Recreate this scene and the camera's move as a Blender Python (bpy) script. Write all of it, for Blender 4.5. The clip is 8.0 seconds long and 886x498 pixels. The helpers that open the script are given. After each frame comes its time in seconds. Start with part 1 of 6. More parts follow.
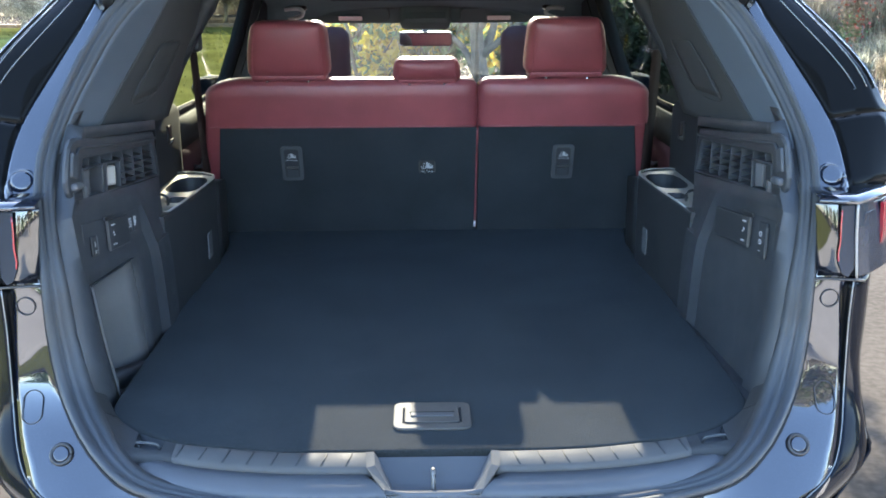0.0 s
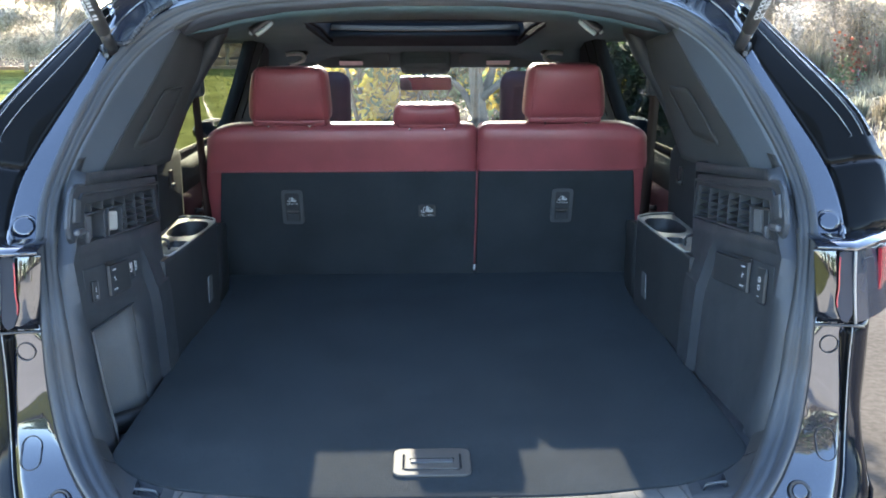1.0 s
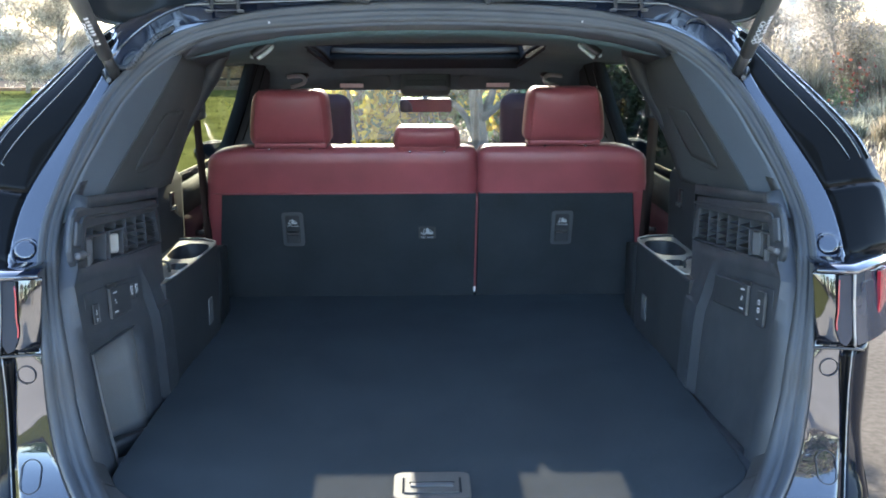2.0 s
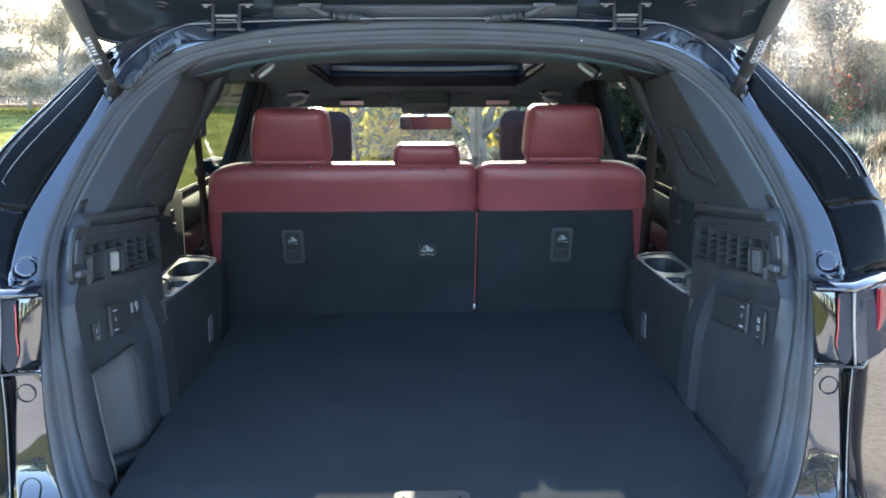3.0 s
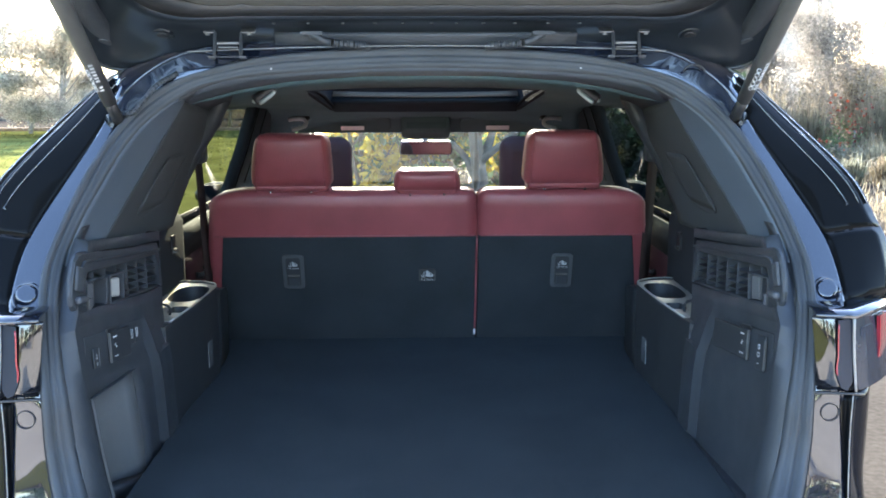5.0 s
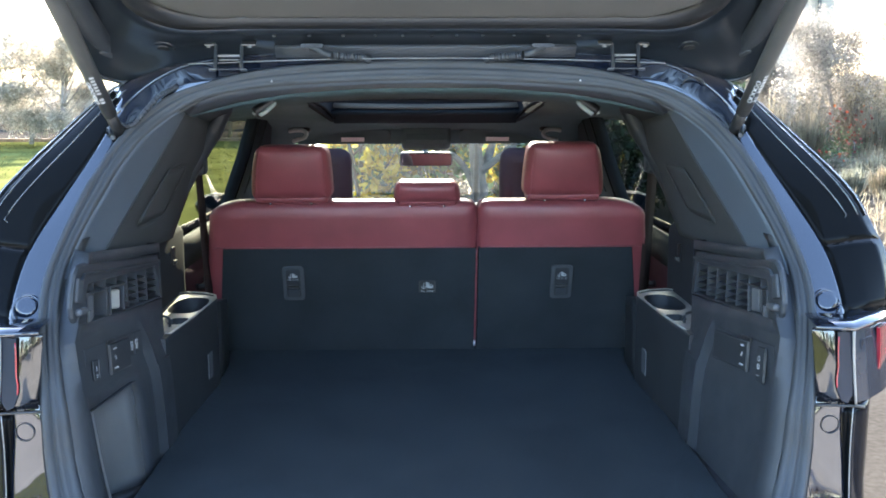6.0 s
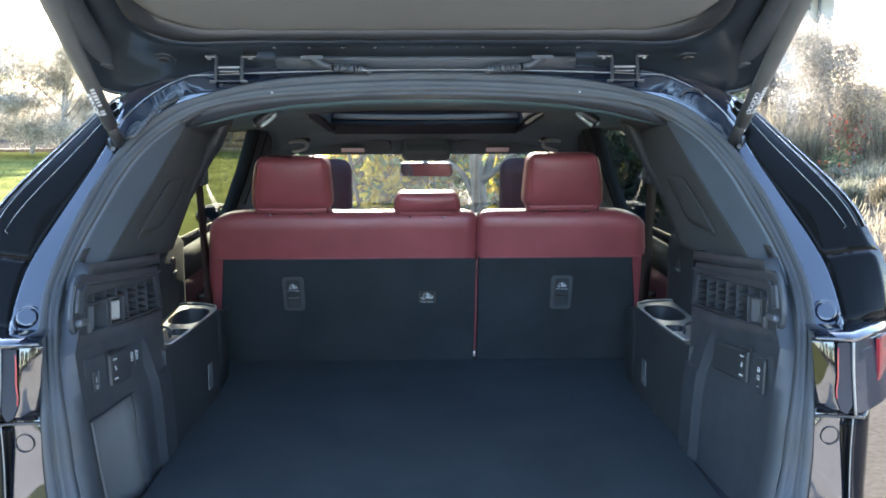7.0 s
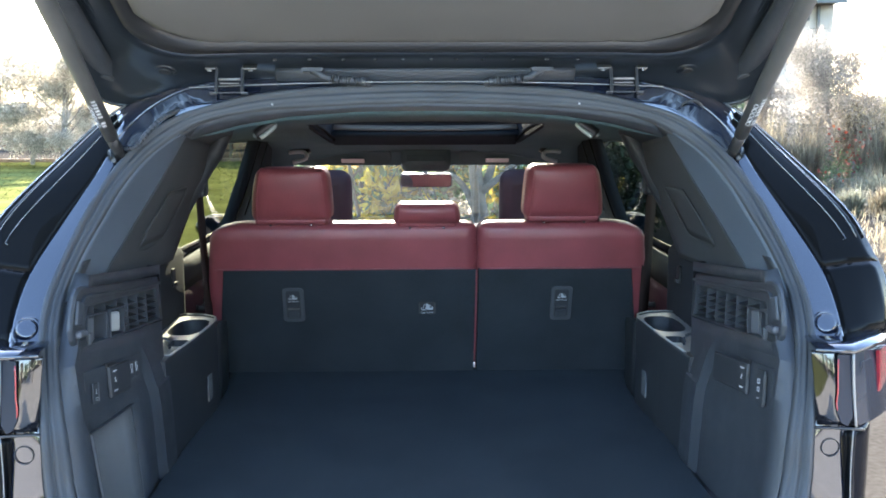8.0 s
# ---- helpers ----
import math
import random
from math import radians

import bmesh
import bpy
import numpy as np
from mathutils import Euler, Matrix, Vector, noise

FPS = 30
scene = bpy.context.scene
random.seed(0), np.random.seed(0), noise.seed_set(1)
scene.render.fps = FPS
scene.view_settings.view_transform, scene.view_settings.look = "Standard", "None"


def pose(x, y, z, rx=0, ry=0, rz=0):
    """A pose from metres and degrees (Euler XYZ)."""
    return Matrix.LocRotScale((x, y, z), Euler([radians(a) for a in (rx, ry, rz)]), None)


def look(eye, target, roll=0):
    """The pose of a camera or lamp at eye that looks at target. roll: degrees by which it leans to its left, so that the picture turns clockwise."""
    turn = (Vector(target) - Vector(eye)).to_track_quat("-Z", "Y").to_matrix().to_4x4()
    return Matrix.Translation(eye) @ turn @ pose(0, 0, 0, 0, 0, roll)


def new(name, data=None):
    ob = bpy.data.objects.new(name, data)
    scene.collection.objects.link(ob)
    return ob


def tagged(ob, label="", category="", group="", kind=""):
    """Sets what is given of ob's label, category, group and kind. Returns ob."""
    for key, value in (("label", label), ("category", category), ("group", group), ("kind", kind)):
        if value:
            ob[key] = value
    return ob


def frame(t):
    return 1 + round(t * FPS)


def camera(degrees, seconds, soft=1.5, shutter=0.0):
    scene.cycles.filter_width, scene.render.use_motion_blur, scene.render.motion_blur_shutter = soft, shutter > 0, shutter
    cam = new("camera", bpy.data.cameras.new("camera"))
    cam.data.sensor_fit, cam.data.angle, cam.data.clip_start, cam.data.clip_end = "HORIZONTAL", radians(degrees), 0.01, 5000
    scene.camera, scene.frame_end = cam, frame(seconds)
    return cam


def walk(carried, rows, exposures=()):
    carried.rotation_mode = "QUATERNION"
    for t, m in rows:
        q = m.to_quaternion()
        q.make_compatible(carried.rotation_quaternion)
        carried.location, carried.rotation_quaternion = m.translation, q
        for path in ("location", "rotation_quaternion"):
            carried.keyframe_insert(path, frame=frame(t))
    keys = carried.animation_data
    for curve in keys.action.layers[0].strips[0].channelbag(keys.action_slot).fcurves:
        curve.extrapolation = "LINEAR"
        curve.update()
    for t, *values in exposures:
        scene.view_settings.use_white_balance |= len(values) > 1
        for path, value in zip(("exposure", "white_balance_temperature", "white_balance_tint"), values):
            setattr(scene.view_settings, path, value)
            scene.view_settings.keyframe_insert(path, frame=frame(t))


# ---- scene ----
cam = camera(48.60, 8.0, soft=1.8)
ROWS = [
    (0.0, -0.0117, -0.0000, 1.5800, -15.527, 0.221, -1.145),
    (0.5, -0.0126, -0.0021, 1.5871, -14.232, 0.172, -1.175),
    (1.0, -0.0135, -0.0048, 1.5920, -13.182, 0.156, -1.204),
    (1.5, -0.0130, -0.0068, 1.5957, -12.549, 0.163, -1.187),
    (3.0, -0.0129, -0.0105, 1.6030, -11.068, 0.179, -1.192),
    (3.5, -0.0124, -0.0111, 1.6047, -10.714, 0.157, -1.182),
    (4.0, -0.0124, -0.0120, 1.6065, -10.326, 0.166, -1.181),
    (4.5, -0.0132, -0.0124, 1.6077, -10.013, 0.152, -1.194),
    (6.0, -0.0127, -0.0146, 1.6125, -9.093, 0.154, -1.186),
    (6.5, -0.0128, -0.0157, 1.6138, -8.825, 0.167, -1.192),
    (7.0, -0.0118, -0.0171, 1.6151, -8.515, 0.166, -1.170),
    (7.5, -0.0117, -0.0176, 1.6166, -8.217, 0.158, -1.175),
    (8.0, -0.0118, -0.0181, 1.6185, -7.935, 0.170, -1.180),
]
walk(cam, [(t, pose(x, y, z, 90 + pitch, 0, yaw) @ pose(0, 0, 0, 0, 0, -roll)) for t, x, y, z, pitch, roll, yaw in ROWS], exposures=[(0.0, 4.90, 5950, 12), (3.0, 4.78, 5950, 12), (8.0, 4.82, 5950, 12)])

# ---- light ----
SUN_EL, SUN_AZ = radians(22.2), radians(-3.0)      # ahead of the car, slightly to its left
world = bpy.data.worlds.new("world")
scene.world = world
world.use_nodes = True
wn = world.node_tree.nodes
sky = wn.new("ShaderNodeTexSky")
sky.sky_type, sky.sun_disc = "NISHITA", False
sky.sun_elevation, sky.sun_rotation = SUN_EL, SUN_AZ
sky.air_density, sky.dust_density, sky.ozone_density = 1.0, 1.1, 0.5
wn["Background"].inputs["Strength"].default_value = 0.066
world.node_tree.links.new(sky.outputs["Color"], wn["Background"].inputs["Color"])
sun = new("sun", bpy.data.lights.new("sun", "SUN"))
sun.data.energy, sun.data.angle, sun.data.color = 2.0, radians(0.55), (1.0, 0.86, 0.66)
sun_dir = Vector((math.sin(SUN_AZ) * math.cos(SUN_EL), math.cos(SUN_AZ) * math.cos(SUN_EL), math.sin(SUN_EL)))
sun.matrix_world = look(sun_dir * 40, (0, 0, 0))


# ---- materials ----
def M(name, col, rough=0.5, metal=0.0, var=0.15, scale=8.0, bump=0.0, bscale=300.0, coat=0.0, spec=0.5, fine=0.0, fscale=400.0,
      rvar=0.0, trans=0.0, col2=None, isl=0.0, sheen=0.0):
    """A surface: base colour with broad and fine variation, roughness variation and fine relief."""
    m = bpy.data.materials.new(name)
    m.use_nodes = True
    n, l = m.node_tree.nodes, m.node_tree.links
    b = n["Principled BSDF"]
    tc = n.new("ShaderNodeTexCoord").outputs["Object"]

    def tex(sc, detail=4.0):
        t = n.new("ShaderNodeTexNoise")
        t.inputs["Scale"].default_value, t.inputs["Detail"].default_value = sc, detail
        l.new(tc, t.inputs["Vector"])
        return t.outputs["Fac"]

    mix = n.new("ShaderNodeMix")
    mix.data_type = "RGBA"
    dark = [c * (1 - var) for c in col] if col2 is None else list(col2)
    lite = [min(1.0, c * (1 + var)) for c in col] if col2 is None else list(col)
    mix.inputs[6].default_value, mix.inputs[7].default_value = (*dark, 1), (*lite, 1)
    ramp = n.new("ShaderNodeMapRange")
    ramp.inputs[1].default_value, ramp.inputs[2].default_value = 0.3, 0.7
    l.new(tex(scale), ramp.inputs[0])
    l.new(ramp.outputs[0], mix.inputs[0])
    out = mix.outputs[2]
    if fine:
        hs = n.new("ShaderNodeHueSaturation")
        mr = n.new("ShaderNodeMapRange")
        mr.inputs[1].default_value, mr.inputs[2].default_value = 0.25, 0.75
        mr.inputs[3].default_value, mr.inputs[4].default_value = 1 - fine, 1 + fine
        l.new(tex(fscale, 2.0), mr.inputs[0])
        l.new(mr.outputs[0], hs.inputs["Value"])
        l.new(out, hs.inputs["Color"])
        out = hs.outputs["Color"]
    if isl:
        g = n.new("ShaderNodeNewGeometry").outputs["Random Per Island"]
        hs = n.new("ShaderNodeHueSaturation")
        mr = n.new("ShaderNodeMapRange")
        mr.inputs[3].default_value, mr.inputs[4].default_value = 1 - isl, 1 + isl
        l.new(g, mr.inputs[0])
        l.new(mr.outputs[0], hs.inputs["Value"])
        mr2 = n.new("ShaderNodeMapRange")
        mr2.inputs[3].default_value, mr2.inputs[4].default_value = 0.5 - 0.04 * isl, 0.5 + 0.04 * isl
        l.new(g, mr2.inputs[0])
        l.new(mr2.outputs[0], hs.inputs["Hue"])
        l.new(out, hs.inputs["Color"])
        out = hs.outputs["Color"]
    l.new(out, b.inputs["Base Color"])
    b.inputs["Roughness"].default_value, b.inputs["Metallic"].default_value = rough, metal
    b.inputs["Specular IOR Level"].default_value, b.inputs["Coat Weight"].default_value = spec, coat
    b.inputs["Coat Roughness"].default_value = 0.03
    if sheen:
        b.inputs["Sheen Weight"].default_value, b.inputs["Sheen Roughness"].default_value = sheen, 0.35
        b.inputs["Sheen Tint"].default_value = (0.55, 0.75, 1.0, 1)
    if rvar:
        mr = n.new("ShaderNodeMapRange")
        mr.inputs[1].default_value, mr.inputs[2].default_value = 0.3, 0.7
        mr.inputs[3].default_value, mr.inputs[4].default_value = max(0.02, rough - rvar), rough + rvar
        l.new(tex(scale * 3), mr.inputs[0])
        l.new(mr.outputs[0], b.inputs["Roughness"])
    if bump:
        bp = n.new("ShaderNodeBump")
        bp.inputs["Strength"].default_value, bp.inputs["Distance"].default_value = bump, 0.002
        l.new(tex(bscale, 3.0), bp.inputs["Height"])
        l.new(bp.outputs[0], b.inputs["Normal"])
    if trans:
        # thin leaves: light shines through
        tl, mx = n.new("ShaderNodeBsdfTranslucent"), n.new("ShaderNodeMixShader")
        l.new(out, tl.inputs["Color"])
        mx.inputs[0].default_value = trans
        l.new(b.outputs[0], mx.inputs[1])
        l.new(tl.outputs[0], mx.inputs[2])
        l.new(mx.outputs[0], n["Material Output"].inputs["Surface"])
    return m


def glass(name, tint, rough=0.0, most=0.9, dust=0.0):
    """A thin pane: tinted see-through sheet with a mirror gloss that grows at a slant."""
    m = bpy.data.materials.new(name)
    m.use_nodes = True
    n, l = m.node_tree.nodes, m.node_tree.links
    n.remove(n["Principled BSDF"])
    tr, gl, mx = n.new("ShaderNodeBsdfTransparent"), n.new("ShaderNodeBsdfGlossy"), n.new("ShaderNodeMixShader")
    lw, pw, ad = n.new("ShaderNodeLayerWeight"), n.new("ShaderNodeMath"), n.new("ShaderNodeMath")
    tr.inputs["Color"].default_value = (*tint, 1)
    gl.inputs["Roughness"].default_value = rough
    pw.operation, ad.operation = "POWER", "MULTIPLY_ADD"
    pw.inputs[1].default_value, ad.inputs[1].default_value, ad.inputs[2].default_value = 5.0, most, 0.045
    lw.inputs["Blend"].default_value = 0.5
    l.new(lw.outputs["Facing"], pw.inputs[0])
    l.new(pw.outputs[0], ad.inputs[0])
    l.new(ad.outputs[0], mx.inputs[0])
    l.new(tr.outputs[0], mx.inputs[1])
    l.new(gl.outputs[0], mx.inputs[2])
    last = mx
    if dust:
        # a thin film of dust, added for haze, scatters a little of the light
        di, m2, nz, mr = n.new("ShaderNodeBsdfTranslucent"), n.new("ShaderNodeMixShader"), n.new("ShaderNodeTexNoise"), n.new("ShaderNodeMapRange")
        di.inputs["Color"].default_value = (0.80, 0.78, 0.72, 1)
        nz.inputs["Scale"].default_value, nz.inputs["Detail"].default_value = 9.0, 6.0
        mr.inputs["To Min"].default_value, mr.inputs["To Max"].default_value = dust * .4, dust * 1.6
        l.new(nz.outputs[0], mr.inputs["Value"])
        l.new(mr.outputs[0], m2.inputs[0])
        l.new(mx.outputs[0], m2.inputs[1])
        l.new(di.outputs[0], m2.inputs[2])
        last = m2
    l.new(last.outputs[0], n["Material Output"].inputs["Surface"])
    return m


PAINT = M("black_paint", (0.006, 0.009, 0.018), 0.10, 0.0, 0.1, 3, coat=1.0, spec=0.25)
PAINT.node_tree.nodes["Principled BSDF"].inputs["Coat IOR"].default_value = 1.7
NAVY_TRIM = M("navy_black_trim", (0.022, 0.028, 0.036), 1.0, var=0.12, scale=5, bump=0.15, spec=0.05)
BLIND = M("blue_black_blind", (0.030, 0.042, 0.055), 1.0, var=0.1, scale=5, spec=0.05)
PILLAR_TRIM = M("charcoal_grained_trim", (0.055, 0.059, 0.064), 0.8, var=0.12, scale=5, bump=0.2, bscale=500, spec=0.2)
PAINT_IN = M("inner_black_paint", (0.011, 0.014, 0.018), 0.28, 0.0, 0.1, 3, coat=0.4, spec=0.4)
CLOTH_BLACK = M("black_felt", (0.024, 0.025, 0.027), 1.0, var=0.15, scale=9, spec=0.0)
GLOSS = M("gloss_black_trim", (0.006, 0.006, 0.008), 0.06, 0.0, 0.1, 3, coat=1.0)
MATTE = M("matt_black_trim", (0.026, 0.028, 0.032), 0.85, var=0.15, scale=6, bump=0.2, spec=0.12)
GARNISH = M("black_quarter_glass", (0.005, 0.0053, 0.0055), 0.03, var=0.2, scale=4, spec=0.05)
SHOULDER = M("black_shoulder_paint", (0.0045, 0.005, 0.0055), 0.05, var=0.2, scale=4, spec=0.06)
BUMPER = M("dark_bumper_paint", (0.004, 0.0055, 0.009), 0.08, var=0.1, scale=3, spec=0.08)
RUBBER = M("seal_rubber", (0.040, 0.044, 0.049), 0.6, var=0.15, bump=0.1, bscale=500, spec=0.32)
TRIM = M("charcoal_plastic", (0.031, 0.035, 0.041), 0.5, var=0.1, scale=5, bump=0.25, bscale=700, rvar=0.06, spec=0.4)
TRIM_UP = M("pillar_plastic", (0.062, 0.078, 0.099), 0.6, var=0.1, scale=5, bump=0.25, bscale=700)
HANDLE = M("handle_plastic", (0.055, 0.053, 0.049), 0.65, spec=0.3, var=0.1, scale=9, bump=0.2, bscale=600)
# charcoal plastic made darker: shade on the bin is put into the colour
BIN = M("shaded_bin_plastic", (0.023, 0.026, 0.030), 0.55, var=0.1, scale=5, bump=0.25, bscale=700, spec=0.4)
BEZEL = M("bezel_plastic", (0.055, 0.060, 0.066), 0.6, var=0.1, spec=0.3)
STEP = M("step_plastic", (0.066, 0.070, 0.078), 0.5, var=0.1, scale=6, bump=0.1, bscale=600, spec=0.35)
SILL_DARK = M("corner_plastic", (0.033, 0.035, 0.037), 0.65, spec=0.2, var=0.1, scale=9, bump=0.2, bscale=600)
SILL = M("sill_plastic", (0.066, 0.066, 0.065), 0.7, spec=0.2, var=0.1, scale=9, bump=0.2, bscale=600, rvar=0.08)
CARPET = M("cargo_carpet", (0.0228, 0.0258, 0.0268), 0.95, var=0.2, scale=5, bump=0.9, bscale=700, fine=0.6, fscale=430, spec=0.1, sheen=0.05)
BACKCLOTH = M("seatback_carpet", (0.024, 0.029, 0.034), 0.9, var=0.15, scale=6, bump=0.6, bscale=900, fine=0.3, fscale=800, spec=0.1, sheen=0.03)
DOOR_RED = M("dull_red_leather", (0.075, 0.028, 0.031), 0.7, var=0.12, scale=7, bump=0.3, bscale=260, spec=0.1)
RED = M("red_leather", (0.205, 0.049, 0.056), 0.45, var=0.14, scale=7, bump=0.35, bscale=260, rvar=0.08)
PLUM = M("plum_seat_shell", (0.075, 0.042, 0.056), 0.6, var=0.12, scale=9, bump=0.2)
HEADLINER = M("headliner_cloth", (0.078, 0.140, 0.160), 0.95, var=0.08, scale=7, bump=0.4, bscale=900)
DOOR_GREY = M("grey_door_trim", (0.030, 0.032, 0.030), 0.8, var=0.08, scale=6, bump=0.2, spec=0.2)
PALE = M("pale_door_trim", (0.10, 0.105, 0.10), 0.8, var=0.08, scale=6, bump=0.2, spec=0.2)
CHROME = M("chrome", (0.75, 0.75, 0.76), 0.12, 1.0, 0.05)
STEEL = M("zinc_steel", (0.17, 0.165, 0.16), 0.5, 1.0, 0.15, 30)
DARK = M("black_plastic", (0.018, 0.018, 0.019), 0.4, var=0.15)
STRUT = M("strut_coating", (0.062, 0.062, 0.060), 0.45, var=0.1, scale=20)
# tray and lever: sunlight is put into the pale colour
TRAY = M("satin_sunlit_plastic", (0.27, 0.265, 0.25), 0.38, var=0.08, scale=9, bump=0.1, bscale=600)
PRINT = M("grey_print", (0.42, 0.43, 0.44), 0.5, var=0.05)
GATE_TRIM = M("gate_plastic", (0.088, 0.086, 0.082), 0.6, var=0.08, scale=5, bump=0.25, bscale=700)
SMOKED = M("smoked_lens", (0.012, 0.017, 0.028), 0.25, var=0.1, spec=0.25)
DASH = M("dashboard_grain", (0.045, 0.047, 0.048), 0.95, var=0.1, scale=7, bump=0.4, bscale=700, spec=0.03)
POCKET = M("pocket_plastic", (0.092, 0.094, 0.096), 0.65, spec=0.2, var=0.1, scale=9, bump=0.2, bscale=600)
SLOT = M("slot_plastic", (0.120, 0.125, 0.135), 0.5, spec=0.3, var=0.1, scale=9, bump=0.1, bscale=600)
# pale colour imitates the strip of light in the roof opening
ROOF_GLEAM = M("roof_gleam", (0.150, 0.130, 0.100), 0.6, var=0.1, scale=6, spec=0.2)
VISOR = M("visor_cloth", (0.078, 0.120, 0.130), 0.9, var=0.1, scale=8, bump=0.3, bscale=800, spec=0.1)
HOOK = M("pale_hook_plastic", (0.40, 0.47, 0.48), 0.4, var=0.05)
ROOFBAR = M("roof_bar_grey", (0.30, 0.31, 0.32), 0.4, var=0.05)
WHITE = M("white_print", (0.8, 0.8, 0.8), 0.5, var=0.03)
REDLENS = M("red_lens", (0.24, 0.012, 0.022), 0.08, var=0.1, coat=1.0)
# silver of lamp edge and mouldings; also colours the painted edge highlights
CLEAR = M("lamp_silver_and_glints", (0.16, 0.16, 0.155), 0.10, 0.0, 0.1, coat=1.0)
BELT = M("belt_webbing", (0.028, 0.018, 0.016), 0.85, var=0.15, bump=0.4, spec=0.15)
TYRE = M("tyre_rubber", (0.02, 0.02, 0.02), 0.8, var=0.2, bump=0.4)
RIM = M("rim_alloy", (0.06, 0.06, 0.065), 0.3, 0.9, 0.1)
PANE = glass("window_glass", (0.80, 0.86, 0.82))
# the dust film veils the view ahead with pale haze
SCREEN = glass("dusty_haze_windscreen_glass", (0.80, 0.86, 0.82), dust=0.011)
PRIVACY = glass("tinted_door_glass", (0.260, 0.275, 0.225), 0.0, 0.10)
TINT = glass("privacy_glass", (0.16, 0.17, 0.165), 0.02)
SUNGLASS = glass("roof_glass", (0.26, 0.27, 0.26), 0.0, 0.2)
MIRROR = M("mirror_silver", (0.85, 0.85, 0.85), 0.02, 1.0, 0.0)

GROUND = M("dry_ground", (0.046, 0.042, 0.036), 0.95, spec=0.0, var=0.3, scale=0.6, bump=0.6, bscale=40, fine=0.25, fscale=30)
DRIVE = M("pale_driveway", (0.43, 0.41, 0.37), 0.9, spec=0.0, var=0.15, scale=1.2, bump=0.4, bscale=80, fine=0.2, fscale=60)
LAWN = M("lawn_grass", (0.105, 0.11, 0.034), 0.95, spec=0.0, var=0.35, scale=0.8, bump=0.8, bscale=60, fine=0.4, fscale=45)
BLADE = M("grass_blades", (0.10, 0.108, 0.036), 0.9, spec=0.05, var=0.3, scale=0.7, trans=0.45, isl=0.4)
# leaf colour lightened to carry the bright haze over the trees
OLIVE = M("haze_pale_olive_leaves", (0.41, 0.375, 0.305), 0.6, var=0.2, scale=2, trans=0.75, isl=0.4, spec=0.2)
SILVER = M("silvery_leaves", (0.20, 0.185, 0.16), 0.6, var=0.2, scale=2, trans=0.7, isl=0.4, spec=0.2)
GREENLEAF = M("green_leaves", (0.115, 0.175, 0.075), 0.4, var=0.3, scale=2, trans=0.6, isl=0.5, spec=0.5)
# darker copy of the green leaves: shade is put into the colour
SHADELEAF = M("shaded_green_leaves", (0.022, 0.034, 0.020), 0.6, var=0.3, scale=2, trans=0.35, isl=0.5, spec=0.2)
YELLOW = M("yellow_leaves", (0.50, 0.36, 0.05), 0.45, var=0.3, scale=3, trans=0.6, isl=0.4)
# lighter copy of the grey bark, with haze put into the colour
HAZEBARK = M("haze_pale_olive_bark", (0.21, 0.19, 0.16), 0.9, var=0.3, scale=14, bump=1.0, bscale=60)
BARK = M("grey_bark", (0.065, 0.058, 0.047), 0.9, var=0.3, scale=14, bump=1.0, bscale=60)
STRAW = M("straw_grass", (0.20, 0.17, 0.115), 0.7, var=0.3, scale=2, trans=0.5, isl=0.5)
SAGE = M("sage_grass", (0.15, 0.155, 0.115), 0.7, var=0.3, scale=2, trans=0.5, isl=0.5)
REDBLOOM = M("red_bloom", (0.20, 0.045, 0.022), 0.6, var=0.2, scale=5, trans=0.3, isl=0.4)
TIMBER = M("weathered_boards", (0.22, 0.15, 0.10), 0.85, var=0.3, scale=9, bump=0.5, bscale=60)
STUCCO = M("beige_render", (0.30, 0.265, 0.215), 0.8, var=0.1, scale=3, bump=0.4, bscale=40)
STONE = M("pale_kerb", (0.14, 0.13, 0.115), 0.9, var=0.15, scale=5, bump=0.4, bscale=60)


# ---- mesh helpers ----
def mesh_ob(name, verts, faces, mat, parent=None, label="", smooth=True, thick=0.0, bevel=0.0):
    me = bpy.data.meshes.new(name)
    me.from_pydata([tuple(v) for v in verts], [], faces)
    me.materials.append(mat)
    if smooth:
        me.shade_smooth()
    ob = new(name, me)
    if parent is not None:
        ob.parent = parent
    if label:
        ob["label"] = label
    if thick:
        s = ob.modifiers.new("thick", "SOLIDIFY")
        s.thickness, s.offset = thick, 0.0
    if bevel:
        me.set_sharp_from_angle(angle=radians(bevel))
    return ob


def part(name, bm, mat, parent, label="", smooth=False, bevel=0.0):
    me = bpy.data.meshes.new(name)
    bmesh.ops.recalc_face_normals(bm, faces=bm.faces)
    bm.to_mesh(me)
    bm.free()
    me.materials.append(mat)
    if smooth:
        me.shade_smooth()
    ob = new(name, me)
    ob.parent = parent
    if label:
        ob["label"] = label
    if bevel:
        b = ob.modifiers.new("bevel", "BEVEL")
        b.width, b.segments, b.limit_method, b.angle_limit = bevel, 3, "ANGLE", radians(35)
        me.shade_smooth()
        me.set_sharp_from_angle(angle=radians(40))
    return ob


def thing(name, label, category, at=(0, 0, 0), group="", kind=""):
    ob = new(name)
    ob.empty_display_size = 0.1
    ob.location = at
    return tagged(ob, label, category, group, kind)


